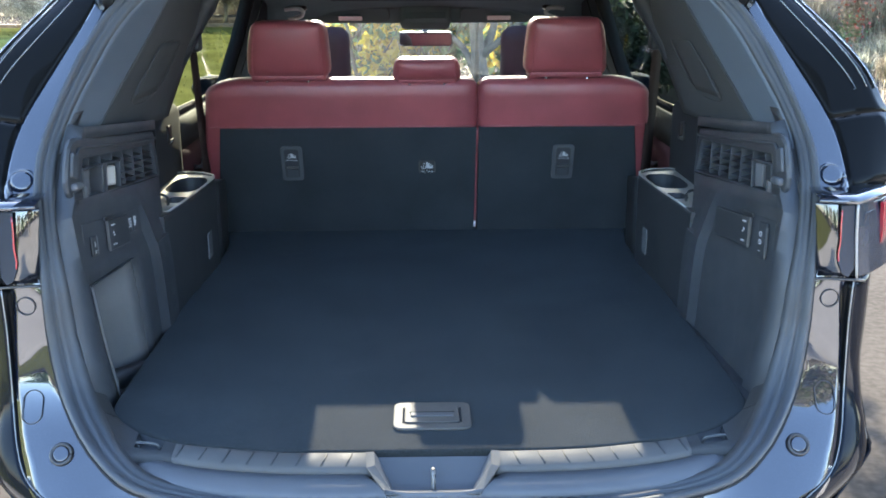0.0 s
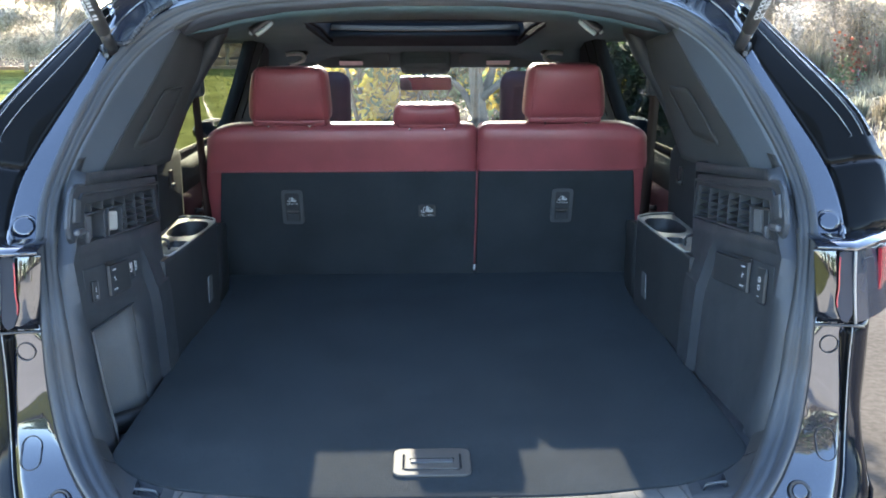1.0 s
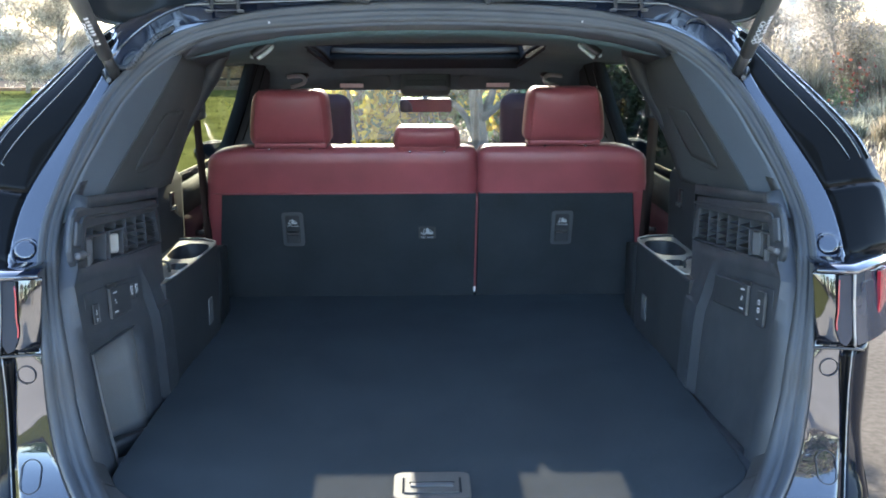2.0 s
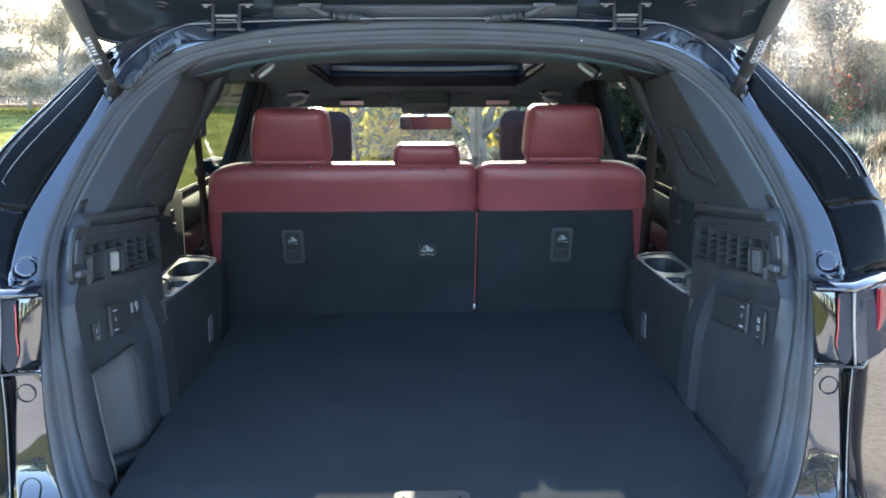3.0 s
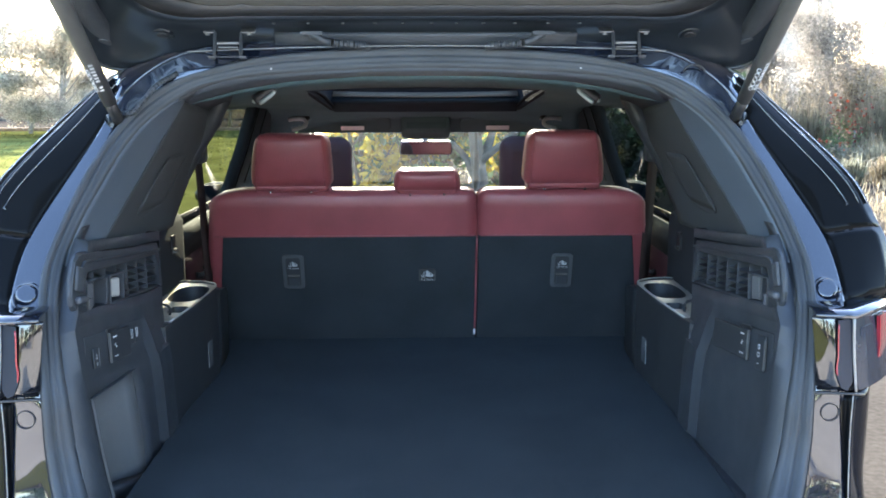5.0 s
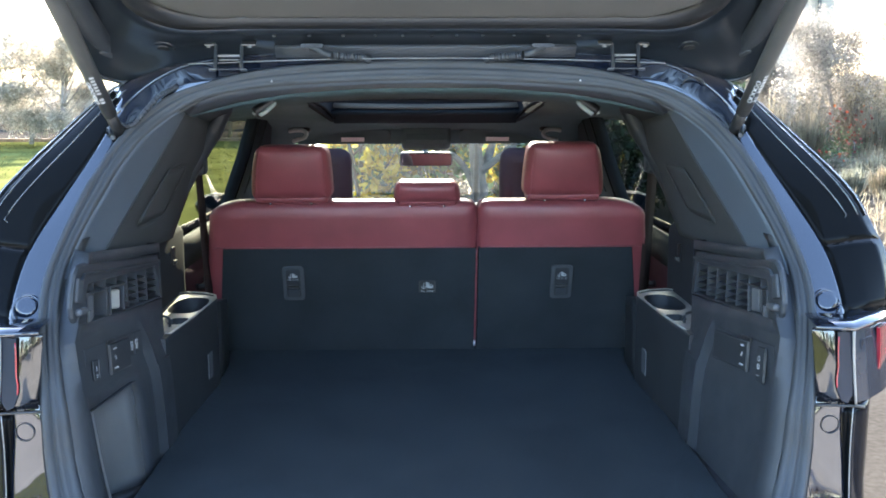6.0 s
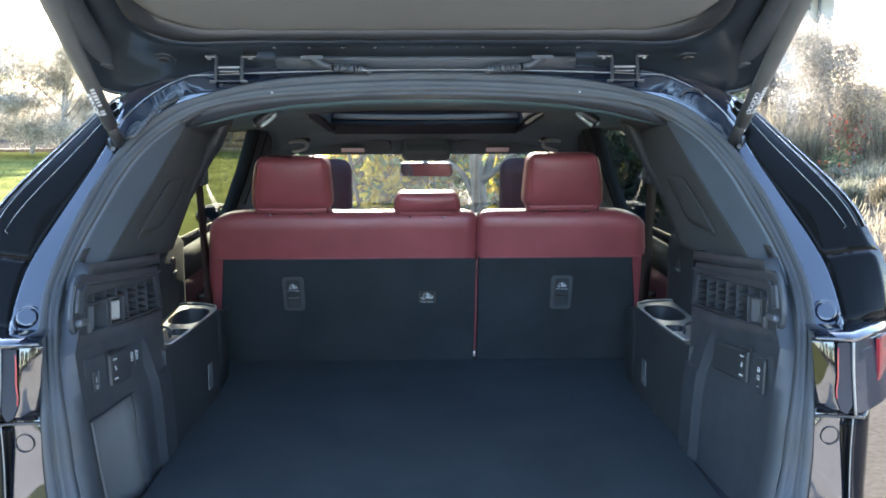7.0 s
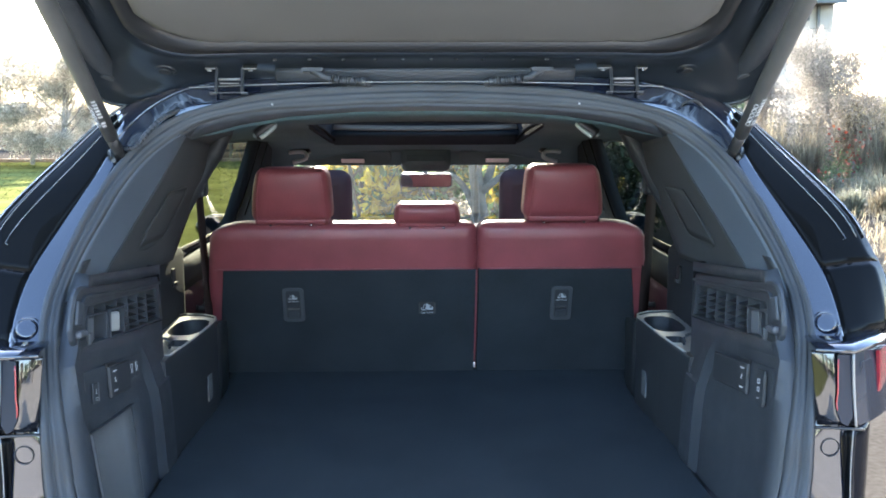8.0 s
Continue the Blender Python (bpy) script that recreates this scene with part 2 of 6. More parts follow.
def smooth_line(pts, n, even=False):
    """n points spread evenly along a smooth line through pts; even: the line goes on mirrored at both ends."""
    p = [Vector(q) for q in pts]
    if even:
        p = [Vector((-p[1].x, p[1].y, p[1].z))] + p + [Vector((-p[-2].x, p[-2].y, p[-2].z))]
    else:
        p = [2 * p[0] - p[1]] + p + [2 * p[-1] - p[-2]]
    dense = []
    for i in range(1, len(p) - 2):
        a, b, c, d = p[i - 1:i + 3]
        for k in range(12):
            u = k / 12
            dense.append(0.5 * ((2 * b) + (c - a) * u + (2 * a - 5 * b + 4 * c - d) * u * u + (3 * b - a - 3 * c + d) * u ** 3))
    dense.append(p[-2])
    return [dense[round(i * (len(dense) - 1) / (n - 1))] for i in range(n)]


def mirrored(half):
    """A line from the middle out, continued on the other side: a full line from left to right through the middle."""
    return [Vector((-v.x, v.y, v.z)) for v in half[:0:-1]] + list(half)


def loft(lines, closed=False):
    n = len(lines[0])
    v = [q for line in lines for q in line]
    f = []
    for i in range(len(lines) - 1):
        for j in range(n if closed else n - 1):
            k = (j + 1) % n
            f.append((i * n + j, i * n + k, (i + 1) * n + k, (i + 1) * n + j))
    return v, f


def blend(a, b, t, lift=(0, 0, 0)):
    return [p.lerp(q, t) + Vector(lift) for p, q in zip(a, b)]


def box_bm(sx, sy, sz, m=None, bm=None):
    bm = bm or bmesh.new()
    r = bmesh.ops.create_cube(bm, size=1.0, matrix=(m or Matrix()) @ Matrix.Diagonal((sx, sy, sz, 1)))
    return bm


def box(name, x, y, z, sx, sy, sz, mat, parent, label="", bevel=0.003, rx=0, ry=0, rz=0):
    return part(name, box_bm(sx, sy, sz, pose(x, y, z, rx, ry, rz)), mat, parent, label, bevel=min(bevel, 0.45 * min(sx, sy, sz)))


def tube(name, pts, r, mat, parent, label="", sides=10, n=None, taper=None):
    pts = smooth_line(pts, n) if n else [Vector(p) for p in pts]
    v, f = [], []
    for i, p in enumerate(pts):
        d = (pts[min(i + 1, len(pts) - 1)] - pts[max(i - 1, 0)]).normalized()
        a = d.cross(Vector((0, 0, 1)) if abs(d.z) < 0.9 else Vector((1, 0, 0))).normalized()
        b = d.cross(a)
        rr = r if taper is None else r + (taper - r) * i / (len(pts) - 1)
        rr = rr if not callable(r) else r(i)
        v += [p + rr * (math.cos(2 * math.pi * k / sides) * a + math.sin(2 * math.pi * k / sides) * b) for k in range(sides)]
    for i in range(len(pts) - 1):
        for k in range(sides):
            k2 = (k + 1) % sides
            f.append((i * sides + k, i * sides + k2, (i + 1) * sides + k2, (i + 1) * sides + k))
    f += [tuple(range(sides))[::-1], tuple((len(pts) - 1) * sides + k for k in range(sides))]
    return mesh_ob(name, v, f, mat, parent, label)


def prism(name, outline, depth, m, mat, parent, label="", bevel=0.0):
    """An outline in its own x, y plane pushed out along z by depth, then posed by m."""
    bm = bmesh.new()
    lo = [bm.verts.new(m @ Vector((x, y, 0))) for x, y in outline]
    hi = [bm.verts.new(m @ Vector((x, y, depth))) for x, y in outline]
    bm.faces.new(lo[::-1]), bm.faces.new(hi)
    for i in range(len(lo)):
        j = (i + 1) % len(lo)
        bm.faces.new((lo[i], lo[j], hi[j], hi[i]))
    return part(name, bm, mat, parent, label, bevel=bevel)


def rounded(w, h, r, k=5):
    """A rounded rectangle round the origin."""
    out = []
    for cx, cy, a0 in ((w / 2 - r, h / 2 - r, 0), (-w / 2 + r, h / 2 - r, 90), (-w / 2 + r, -h / 2 + r, 180), (w / 2 - r, -h / 2 + r, 270)):
        for i in range(k + 1):
            a = radians(a0 + 90 * i / k)
            out.append((cx + r * math.cos(a), cy + r * math.sin(a)))
    return out


def facing(o, n, up=(0, 0, 1)):
    """A pose at o whose z axis runs along n and whose y axis is as near up as may be."""
    z = Vector(n).normalized()
    x = Vector(up).cross(z).normalized()
    y = z.cross(x)
    return Matrix(((x.x, y.x, z.x, o[0]), (x.y, y.y, z.y, o[1]), (x.z, y.z, z.z, o[2]), (0, 0, 0, 1)))


def both(fn):
    for s in (-1, 1):
        fn(s)


# ---- the car: lines that run round the tailgate opening, from the middle of the roof to the middle of the sill ----
car = thing("car", "black five-door estate car with open tailgate and red leather seats", "car")
N = 70
SEAL_OUT = [(0, 2.13, 1.678), (.31, 2.113, 1.663), (.47, 2.086, 1.628), (.55, 2.072, 1.598), (.612, 2.045, 1.547), (.655, 1.998, 1.485),
            (.69, 1.942, 1.405), (.716, 1.885, 1.325), (.731, 1.832, 1.255), (.727, 1.785, 1.19), (.712, 1.735, 1.105), (.700, 1.703, 1.018),
            (.699, 1.704, .93), (.664, 1.65, .838), (.558, 1.492, .800), (.456, 1.435, .765), (.23, 1.395, .754), (0, 1.385, .752)]
SEAL_IN = [(0, 2.12, 1.638), (.296, 2.113, 1.622), (.42, 2.10, 1.597), (.488, 2.09, 1.57), (.559, 2.054, 1.521), (.605, 2.01, 1.462),
           (.638, 1.97, 1.40), (.665, 1.93, 1.348), (.682, 1.882, 1.283), (.68, 1.811, 1.187), (.671, 1.765, 1.10), (.661, 1.73, 1.025),
           (.652, 1.722, .925), (.606, 1.66, .832), (.518, 1.526, .794), (.43, 1.478, .768), (.22, 1.440, .755), (0, 1.430, .754)]
JAMB = [(0, 2.155, 1.70), (.345, 2.135, 1.690), (.492, 2.094, 1.672), (.577, 2.079, 1.634), (.638, 2.051, 1.572), (.676, 2.003, 1.496),
        (.73, 1.935, 1.396), (.762, 1.888, 1.333), (.781, 1.848, 1.277), (.786, 1.79, 1.195), (.768, 1.712, 1.10), (.754, 1.703, 1.037),
        (.766, 1.702, .905), (.766, 1.688, .835), (.735, 1.614, .735), (.67, 1.548, .665), (.38, 1.42, .62), (0, 1.40, .61)]
EDGE = [(0, 2.25, 1.70), (.40, 2.20, 1.69), (.52, 2.17, 1.675), (.60, 2.15, 1.656), (.675, 2.115, 1.617), (.765, 2.08, 1.535),
        (.85, 1.95, 1.420), (.88, 1.90, 1.345), (.897, 1.87, 1.29), (.90, 1.84, 1.2), (.86, 1.81, 1.1), (.825, 1.78, 1.03),
        (.828, 1.765, .93), (.826, 1.758, .84), (.850, 1.748, .73), (.835, 1.715, .655), (.5, 1.47, .55), (0, 1.43, .54)]
# the seal is slimmer round the roof corners and down the pillars
slim = [.40 * min(1, max(0, (x - .25) / .15)) * min(1, max(0, (z - 1.0) / .14)) for x, y, z in SEAL_IN]
SEAL_IN = [tuple(u + (v - u) * k for u, v in zip(p, q)) for p, q, k in zip(SEAL_IN, SEAL_OUT, slim)]


def ring(k):
    """The closed ring round the opening: right half down, left half back up."""
    h = smooth_line({"so": SEAL_OUT, "si": SEAL_IN, "j": JAMB, "e": EDGE}[k], N, True)
    return list(h) + [Vector((-v.x, v.y, v.z)) for v in h[-2:0:-1]]


OUT_N = Vector((0, -0.81, 0.58))
so, si, jb, ed = ring("so"), ring("si"), ring("j"), ring("e")
for q in jb:
    k = max(0.0, 1 - abs(q.z - 1.40) / .22) ** .5
    q.x, q.y = q.x * (1 + .007 * k), q.y + .014 * k
    k = max(0.0, 1 - abs(q.z - 1.655) / .07) ** .5 * min(1.0, max(0.0, (abs(q.x) - .25) / .1))
    q.y += .009 * k
seal = [(0.0, -0.004), (0.04, 0.010), (0.16, 0.016), (0.30, 0.011), (0.38, 0.002), (0.46, 0.008), (0.60, 0.010), (0.68, 0.003), (0.74, 0.006), (1.0, 0.0)]
mesh_ob("door_seal", *loft([[q + OUT_N * h * (1.0 if q.z < 1.45 else .55) for q in blend(so, si, t)] for t, h in seal], True), RUBBER, car, "ribbed grey rubber seal round the opening", thick=0.004)
low = [i for i in range(len(so)) if so[i].z < 1.19]
tube("seal_gap", [so[i].lerp(jb[i], .03) + OUT_N * .001 for i in low], .0034, CLOTH_BLACK, car, "dark gap beside the seal", sides=6)
for s in (-1, 1):
    side = [p for p in si if s * p.x > 0 and 1.165 < p.z < 1.34]
    side.sort(key=lambda p: p.z)
    mesh_ob("seal_carrier", *loft([blend(side, side, 0, (s * .010, -.002, -.002)), blend(side, side, 0, (-s * .004, .012, 0)), blend(side, side, 0, (-s * .010, .040, 0))]), TRIM, car, "dark carrier strip behind the seal", thick=.002)
for x in (-.330, .324):
    box("seal_clip", x, 2.094, 1.636, .004, .003, .004, ROOFBAR, car, bevel=.001)
gut = [(0.0, -0.004), (0.04, -0.005), (0.10, -0.004), (0.3, -0.003), (0.5, -0.002), (0.7, -0.001), (0.9, -0.0005), (1.0, 0.0)]


def steep(line, t):
    """Keeps the jamb beside the lamp upright and lets it roll smoothly towards the bumper top."""
    out = []
    for p in line:
        f = float(np.interp(p.z, (.60, .66, .70, .76, .80, .84, .88, 1.04), (1.500, 1.550, 1.585, 1.635, 1.667, 1.690, 1.700, 1.703)))
        w = min(1.0, max(0.0, (abs(p.x) - .40) / .10)) * min(1.0, max(0.0, (1.07 - p.z) / .04)) * min(1.0, t / .06)
        y = p.y + .005 * math.log(1 + math.exp(min(60.0, (f - p.y) / .005)))
        out.append(Vector((p.x, p.y + (y - p.y) * w * w * (3 - 2 * w), p.z)))
    return out


mesh_ob("opening_jamb", *loft([steep(blend(so, jb, t, OUT_N * h), t) for t, h in gut], True), PAINT, car, "glossy black painted jamb", thick=0.004)
wrap = [(0.0, 0.0), (0.1, 0.003), (0.26, 0.0055), (0.42, 0.0076), (0.5, 0.008), (0.8, 0.007), (1.0, 0.0)]
qv, qf = loft([blend(jb, ed, t, OUT_N * h) for t, h in wrap], True)
M_ = len(jb)
col = {j for j in range(M_) if 1.185 < jb[j].z < 1.585 and 1.185 < jb[(j + 1) % M_].z < 1.585}
# the painted gutter widens towards the roof corner
sheet = {k for k in range(len(qf)) if k // M_ < 2 and jb[k % M_].z > 1.553}
upper = [f for k, f in enumerate(qf) if k % M_ in col and k not in sheet]
lower = [f for k, f in enumerate(qf) if k % M_ not in col or k in sheet]
for nm, some, mt, lab in (("rear_quarter", [f for f in lower if qv[f[0]].z > 1.05], PAINT, "glossy black rear quarter skin"), ("bumper_skin", [f for f in lower if qv[f[0]].z <= 1.05 and max(abs(qv[i].x) for i in f) < .62], BUMPER, "dark glossy bumper skin")):
    used = sorted({i for f in some for i in f})
    at = {i: k for k, i in enumerate(used)}
    mesh_ob(nm, [qv[i] for i in used], [tuple(at[i] for i in f) for f in some], mt, car, lab, thick=0.004)
for s in (-1, 1):
    fs = [f for f in upper if s * qv[f[0]].x > 0]
    low_f = [f for f in fs if max(qv[i].z for i in f) < 1.325]
    for nm, some, mt, lab in (("quarter_glass", [f for f in fs if f not in low_f], GARNISH, "black wrap-round quarter glass"), ("quarter_shoulder", low_f, SHOULDER, "glossy black shoulder below the quarter glass")):
        used = sorted({i for f in some for i in f})
        at = {i: k for k, i in enumerate(used)}
        mesh_ob(nm, [qv[i] for i in used], [tuple(at[i] for i in f) for f in some], mt, car, lab, thick=0.004)


# outer skin further forward
def green(z):
    f = max(0.0, (z - 1.12) / 0.54)
    return 0.93 - 0.31 * f ** 1.6


def side_x(y, z):
    w = np.interp(y, (1.7, 2.1, 2.6, 5.0, 5.7, 6.1, 6.35), (0.955, 0.982, 0.99, 0.985, 0.95, 0.87, 0.74))
    return w * np.interp(z, (0.22, 0.4, 0.7, 0.95, 1.12), (0.93, 0.975, 1.0, 0.99, 0.945))


def body_side(s):
    lines = []
    low = smooth_line(EDGE, N)
    first = [p for p in low if p.z <= 1.2][:-6]
    zs = [p.z for p in first]
    lines.append([Vector((s * p.x, p.y, p.z)) for p in first])
    for y in (2.35, 2.7, 3.2, 3.8, 4.4, 5.0, 5.5, 5.9, 6.2, 6.35):
        k = len(zs)
        top = np.interp(y, (2.35, 5.0, 5.6, 6.35), (1.14, 1.08, 1.06, 0.92))
        lines.append([Vector((s * side_x(y, z), y, z)) for z in np.linspace(top, 0.26, k)])
    mesh_ob("body_side", *loft([lines[0], blend(lines[0], lines[1], .4, (s * .01, 0, 0))] + lines[1:]), BUMPER, car, thick=0.006)


both(body_side)
mesh_ob("front_end", *loft([[Vector((x, 6.35 + 0.16 * (1 - (x / 0.74) ** 2), z)) for x in np.linspace(-0.74, 0.74, 17)] for z in np.linspace(0.26, 0.92, 7)]),
        PAINT, car, thick=0.006)
mesh_ob("bonnet", *loft([[Vector((x, y + (0.16 if i == 5 else 0) * (1 - (x / w) ** 2), z + 0.02 * (1 - (x / w) ** 2))) for x in np.linspace(-w, w, 15)]
                         for i, (y, z, w) in enumerate(((5.12, .975, .93), (5.3, .980, .93), (5.6, .975, .92), (5.9, .960, .88), (6.2, .94, .80), (6.35, .92, .74)))]),
        PAINT, car, thick=0.006)


def roof_z(x, y):
    return np.interp(y, (2.2, 2.6, 3.2, 3.9, 4.25), (1.735, 1.742, 1.735, 1.69, 1.63)) - 0.035 * (abs(x) / 0.6) ** 2.5


ROOF_Y, ROOF_X = (2.2, 2.5, 2.93, 3.3, 3.6, 3.93, 4.1, 4.25), (-.62, -.55, -.48, -.38, -.2, 0, .2, .38, .48, .55, .62)
bm = bmesh.new()
gv = [[bm.verts.new((x, y, roof_z(x, y))) for x in ROOF_X] for y in ROOF_Y]
for i in range(len(ROOF_Y) - 1):
    for j in range(len(ROOF_X) - 1):
        if not (2 <= i <= 4 and 3 <= j <= 6):
            bm.faces.new((gv[i][j], gv[i][j + 1], gv[i + 1][j + 1], gv[i + 1][j]))
ob = part("roof", bm, PAINT, car, smooth=True)
sm = ob.modifiers.new("thick", "SOLIDIFY")
sm.thickness, sm.offset = 0.01, 0.0
mesh_ob("roof_glass", *loft([[Vector((x, y, roof_z(x, y) + 0.004)) for x in (-.38, -.19, 0, .19, .38)] for y in (2.93, 3.2, 3.5, 3.93)]), SUNGLASS, car,
        "panoramic roof glass pane")


def greenhouse(s):
    def strip(name, ys, mat, label="", z0=1.10, z1=1.665, slant=0.0, **k):
        lines = [[Vector((s * green(z), y + slant * (z - z0), z)) for z in np.linspace(z0, z1, 9)] for y in ys]
        return mesh_ob(name, *loft(lines), mat, car, label, **k)
    low = [p for p in smooth_line(EDGE, N) if 1.195 <= p.z <= 1.66]
    a = [Vector((s * p.x, p.y, p.z)) for p in low]
    b = [Vector((s * green(p.z), 2.72, p.z)) for p in low]
    mesh_ob("rear_pillar", *loft([a, blend(a, b, 0.4), b]), GLOSS, car, thick=0.006)
    strip("rear_door_glass", (2.72, 3.2, 3.9, 4.6), PRIVACY, z1=1.535)
    strip("door_frame", (2.72, 3.1, 3.6, 4.25), GLOSS, z0=1.535, thick=.01)
    strip("door_pillar", (4.6, 4.66, 4.72), GLOSS, z1=1.535, thick=0.02)
    # front door glass under the sloping windscreen pillar
    zs = np.linspace(1.08, 1.30, 6)
    fr = [np.interp(z, (1.08, 1.62), (5.05, 4.28)) for z in zs]
    lines = [[Vector((s * green(z), 4.72 + (max(e, 4.73) - 4.72) * t, z)) for z, e in zip(zs, fr)] for t in (0, 0.33, 0.66, 1)]
    mesh_ob("front_door_glass", *loft(lines), PANE, car).visible_shadow = False
    tube("windscreen_pillar", [(s * .60, 4.22, 1.635), (s * .66, 4.45, 1.50), (s * .75, 4.8, 1.27), (s * .80, 5.1, 1.07)], 0.035, GLOSS, car, n=12)
    tube("roof_side_rail", [(s * .60, 2.2, 1.69), (s * .63, 2.6, 1.68), (s * .63, 3.3, 1.675), (s * .61, 3.9, 1.65), (s * .60, 4.25, 1.625)], 0.032, PAINT, car, n=16)
    # bright mouldings that run down the quarter glass; the inner one ends in a hooked tip
    idx = [i for i in range(len(jb)) if s * jb[i].x > 0 and 1.345 < jb[i].z < 1.60]
    idx.sort(key=lambda i: jb[i].z)

    def on_glass(i, t, h=.0112):
        return jb[i].lerp(ed[i], t) + OUT_N * h
    inner = [on_glass(i, .63 - .17 * (jb[i].z - 1.345) / .25) for i in idx]
    tube("glass_moulding", [inner[0] + Vector((-s * .012, 0, -.011))] + inner, .0009, CLEAR, car, sides=6)
    tube("pillar_moulding", [on_glass(i, .82, .0100) for i in idx], .0008, CLEAR, car, sides=6)
    tube("window_moulding", [on_glass(i, .985, .003) for i in idx], .0010, CLEAR, car, sides=6)
    tube("glass_edge", [on_glass(idx[0], t, .009 - .004 * t * t) + Vector((0, 0, -.012)) for t in (.66, .76, .86, .97)], .0012, CLEAR, car, sides=6)
    tube("window_surround", [(s * x, y, z) for x, y, z in ((.868, 1.905, 1.350), (.880, 1.90, 1.343), (.884, 1.895, 1.326), (.876, 1.885, 1.308), (.877, 1.88, 1.290), (.889, 1.885, 1.281), (.905, 1.90, 1.277))], .0020, CLEAR, car, "bright end of the window surround", n=24, sides=6)
    part_wheel(s)


def part_wheel(s):
    for y in (2.42, 5.54):
        bm = bmesh.new()
        bmesh.ops.create_cone(bm, cap_ends=True, segments=48, radius1=0.385, radius2=0.385, depth=0.26, matrix=pose(s * .83, y, .385, 0, 90, 0))
        ty = part("wheel", bm, TYRE, car, "black tyre on dark alloy rim", bevel=0.03)
        bm = bmesh.new()
        bmesh.ops.create_cone(bm, cap_ends=True, segments=32, radius1=0.27, radius2=0.25, depth=0.02, matrix=pose(s * .965, y, .385, 0, 90, 0))
        part("rim", bm, RIM, ty)


both(greenhouse)
mesh_ob("windscreen", *loft([[Vector((x, np.interp(t, (0, 1), (4.26, 5.14)) + 0.10 * t * (1 - (x / .78) ** 2), np.interp(t, (0, .5, 1), (1.60, 1.37, 1.08)))) for x in np.linspace(-.60 - .18 * t, .60 + .18 * t, 13)]
                             for t in np.linspace(0, 1, 7)]), SCREEN, car, "dusty windscreen")
# floor pan and firewall close the shell
box("underbody", 0, 3.9, 0.30, 1.7, 4.6, 0.06, DARK, car)
box("firewall", 0, 5.15, 0.64, 1.75, 0.04, 0.68, DARK, car)

# ---- cargo floor ----
FLOOR_Z = 0.798
edge_pts = [(0, 1.528), (.23, 1.531), (.37, 1.553), (.46, 1.578), (.545, 1.636), (.594, 1.70), (.605, 1.80), (.607, 2.2), (.612, 2.6), (.66, 2.9), (.68, 3.08)]
right = smooth_line([(x, y, 0) for x, y in edge_pts], 40)
outline = [(-v.x, v.y) for v in right[:0:-1]] + [(v.x, v.y) for v in right]
prism("cargo_floor", outline, 0.02, pose(0, 0, FLOOR_Z - 0.02), CARPET, car, "dark grey carpeted cargo floor board", bevel=0.004)
box("floor_well", 0, 2.3, 0.66, 1.36, 1.6, 0.02, TRIM, car)
hp = Matrix.Translation((0.0, 1.658, FLOOR_Z))
handle = prism("floor_handle", rounded(.142, .112, .018), 0.005, hp, HANDLE, car, "grey plastic lifting handle set in the carpet", bevel=0.002)
prism("handle_flap", rounded(.098, .066, .006), 0.0025, hp @ Matrix.Translation((0, -.002, .005)), HANDLE, handle, bevel=0.001)
box("finger_slot", 0, 1.652, FLOOR_Z + .0085, .078, .014, .003, BEZEL, handle)
for x in (-.052, .052):
    box("flap_gap", x, 1.656, FLOOR_Z + .0055, .004, .060, .002, CLOTH_BLACK, handle, bevel=.0005)
box("flap_gap", 0, 1.624, FLOOR_Z + .0055, .10, .003, .002, CLOTH_BLACK, handle, bevel=.0005)
box("flap_gap", 0, 1.662, FLOOR_Z + .008, .082, .004, .002, CLOTH_BLACK, handle, bevel=.0005)

# sill plate with grip ribs, latch pocket and striker
line_a = [(0, 1.526), (.23, 1.529), (.37, 1.551), (.46, 1.576), (.53, 1.63)]
line_b = [(0, 1.478), (.23, 1.482), (.37, 1.503), (.46, 1.535), (.545, 1.60)]
A = mirrored(smooth_line([(x, y, .794) for x, y in line_a], 40))
B = mirrored(smooth_line([(x, y, .788) for x, y in line_b], 40))
Cc = mirrored(smooth_line([(x, y - .044, .772) for x, y in line_b], 40))
for s in (-1, 1):
    keep = [i for i, p in enumerate(A) if 0.098 <= s * p.x <= .458]
    a, b = [A[i] for i in keep], [B[i] for i in keep]
    sill = mesh_ob("sill_plate", *loft([a, blend(a, b, .1, (0, 0, .002)), blend(a, b, .9, (0, 0, .002)), b, blend(b, b, 0, (0, -.002, -.012))]), SILL, car,
                   "light grey plastic sill plate with grip ribs", thick=0.003)
    for k in range(8):
        x = s * (.142 + .042 * k)
        i = min(range(len(A)), key=lambda i: abs(A[i].x - x))
        p, q = A[i], B[i]
        m = (p + q) / 2
        tube("grip_rib", [p.lerp(q, .12) + Vector((x - p.x - s * .004, 0, .003)), p.lerp(q, .88) + Vector((x - p.x + s * .004, 0, .003))], 0.0019, SILL_DARK, sill, sides=6)


def clear(line, slack):
    """The line, kept in front of the latch pocket's rim."""
    out = []
    for p in line:
        lim = np.interp(abs(p.x), (.074, .112, .125), (1.424, 1.480, 1.6)) - slack
        out.append(Vector((p.x, min(p.y, lim), p.z - (.004 if p.y > lim else 0))))
    return out


mesh_ob("sill_step", *loft([clear(blend(B, B, 0, (0, .002, -.008)), 0), clear(blend(B, Cc, .5, (0, 0, -.002)), .002), clear(Cc, .006), blend(Cc, Cc, 0, (0, -.01, -.01))]), STEP, car, "grey plastic sill step", thick=0.004)
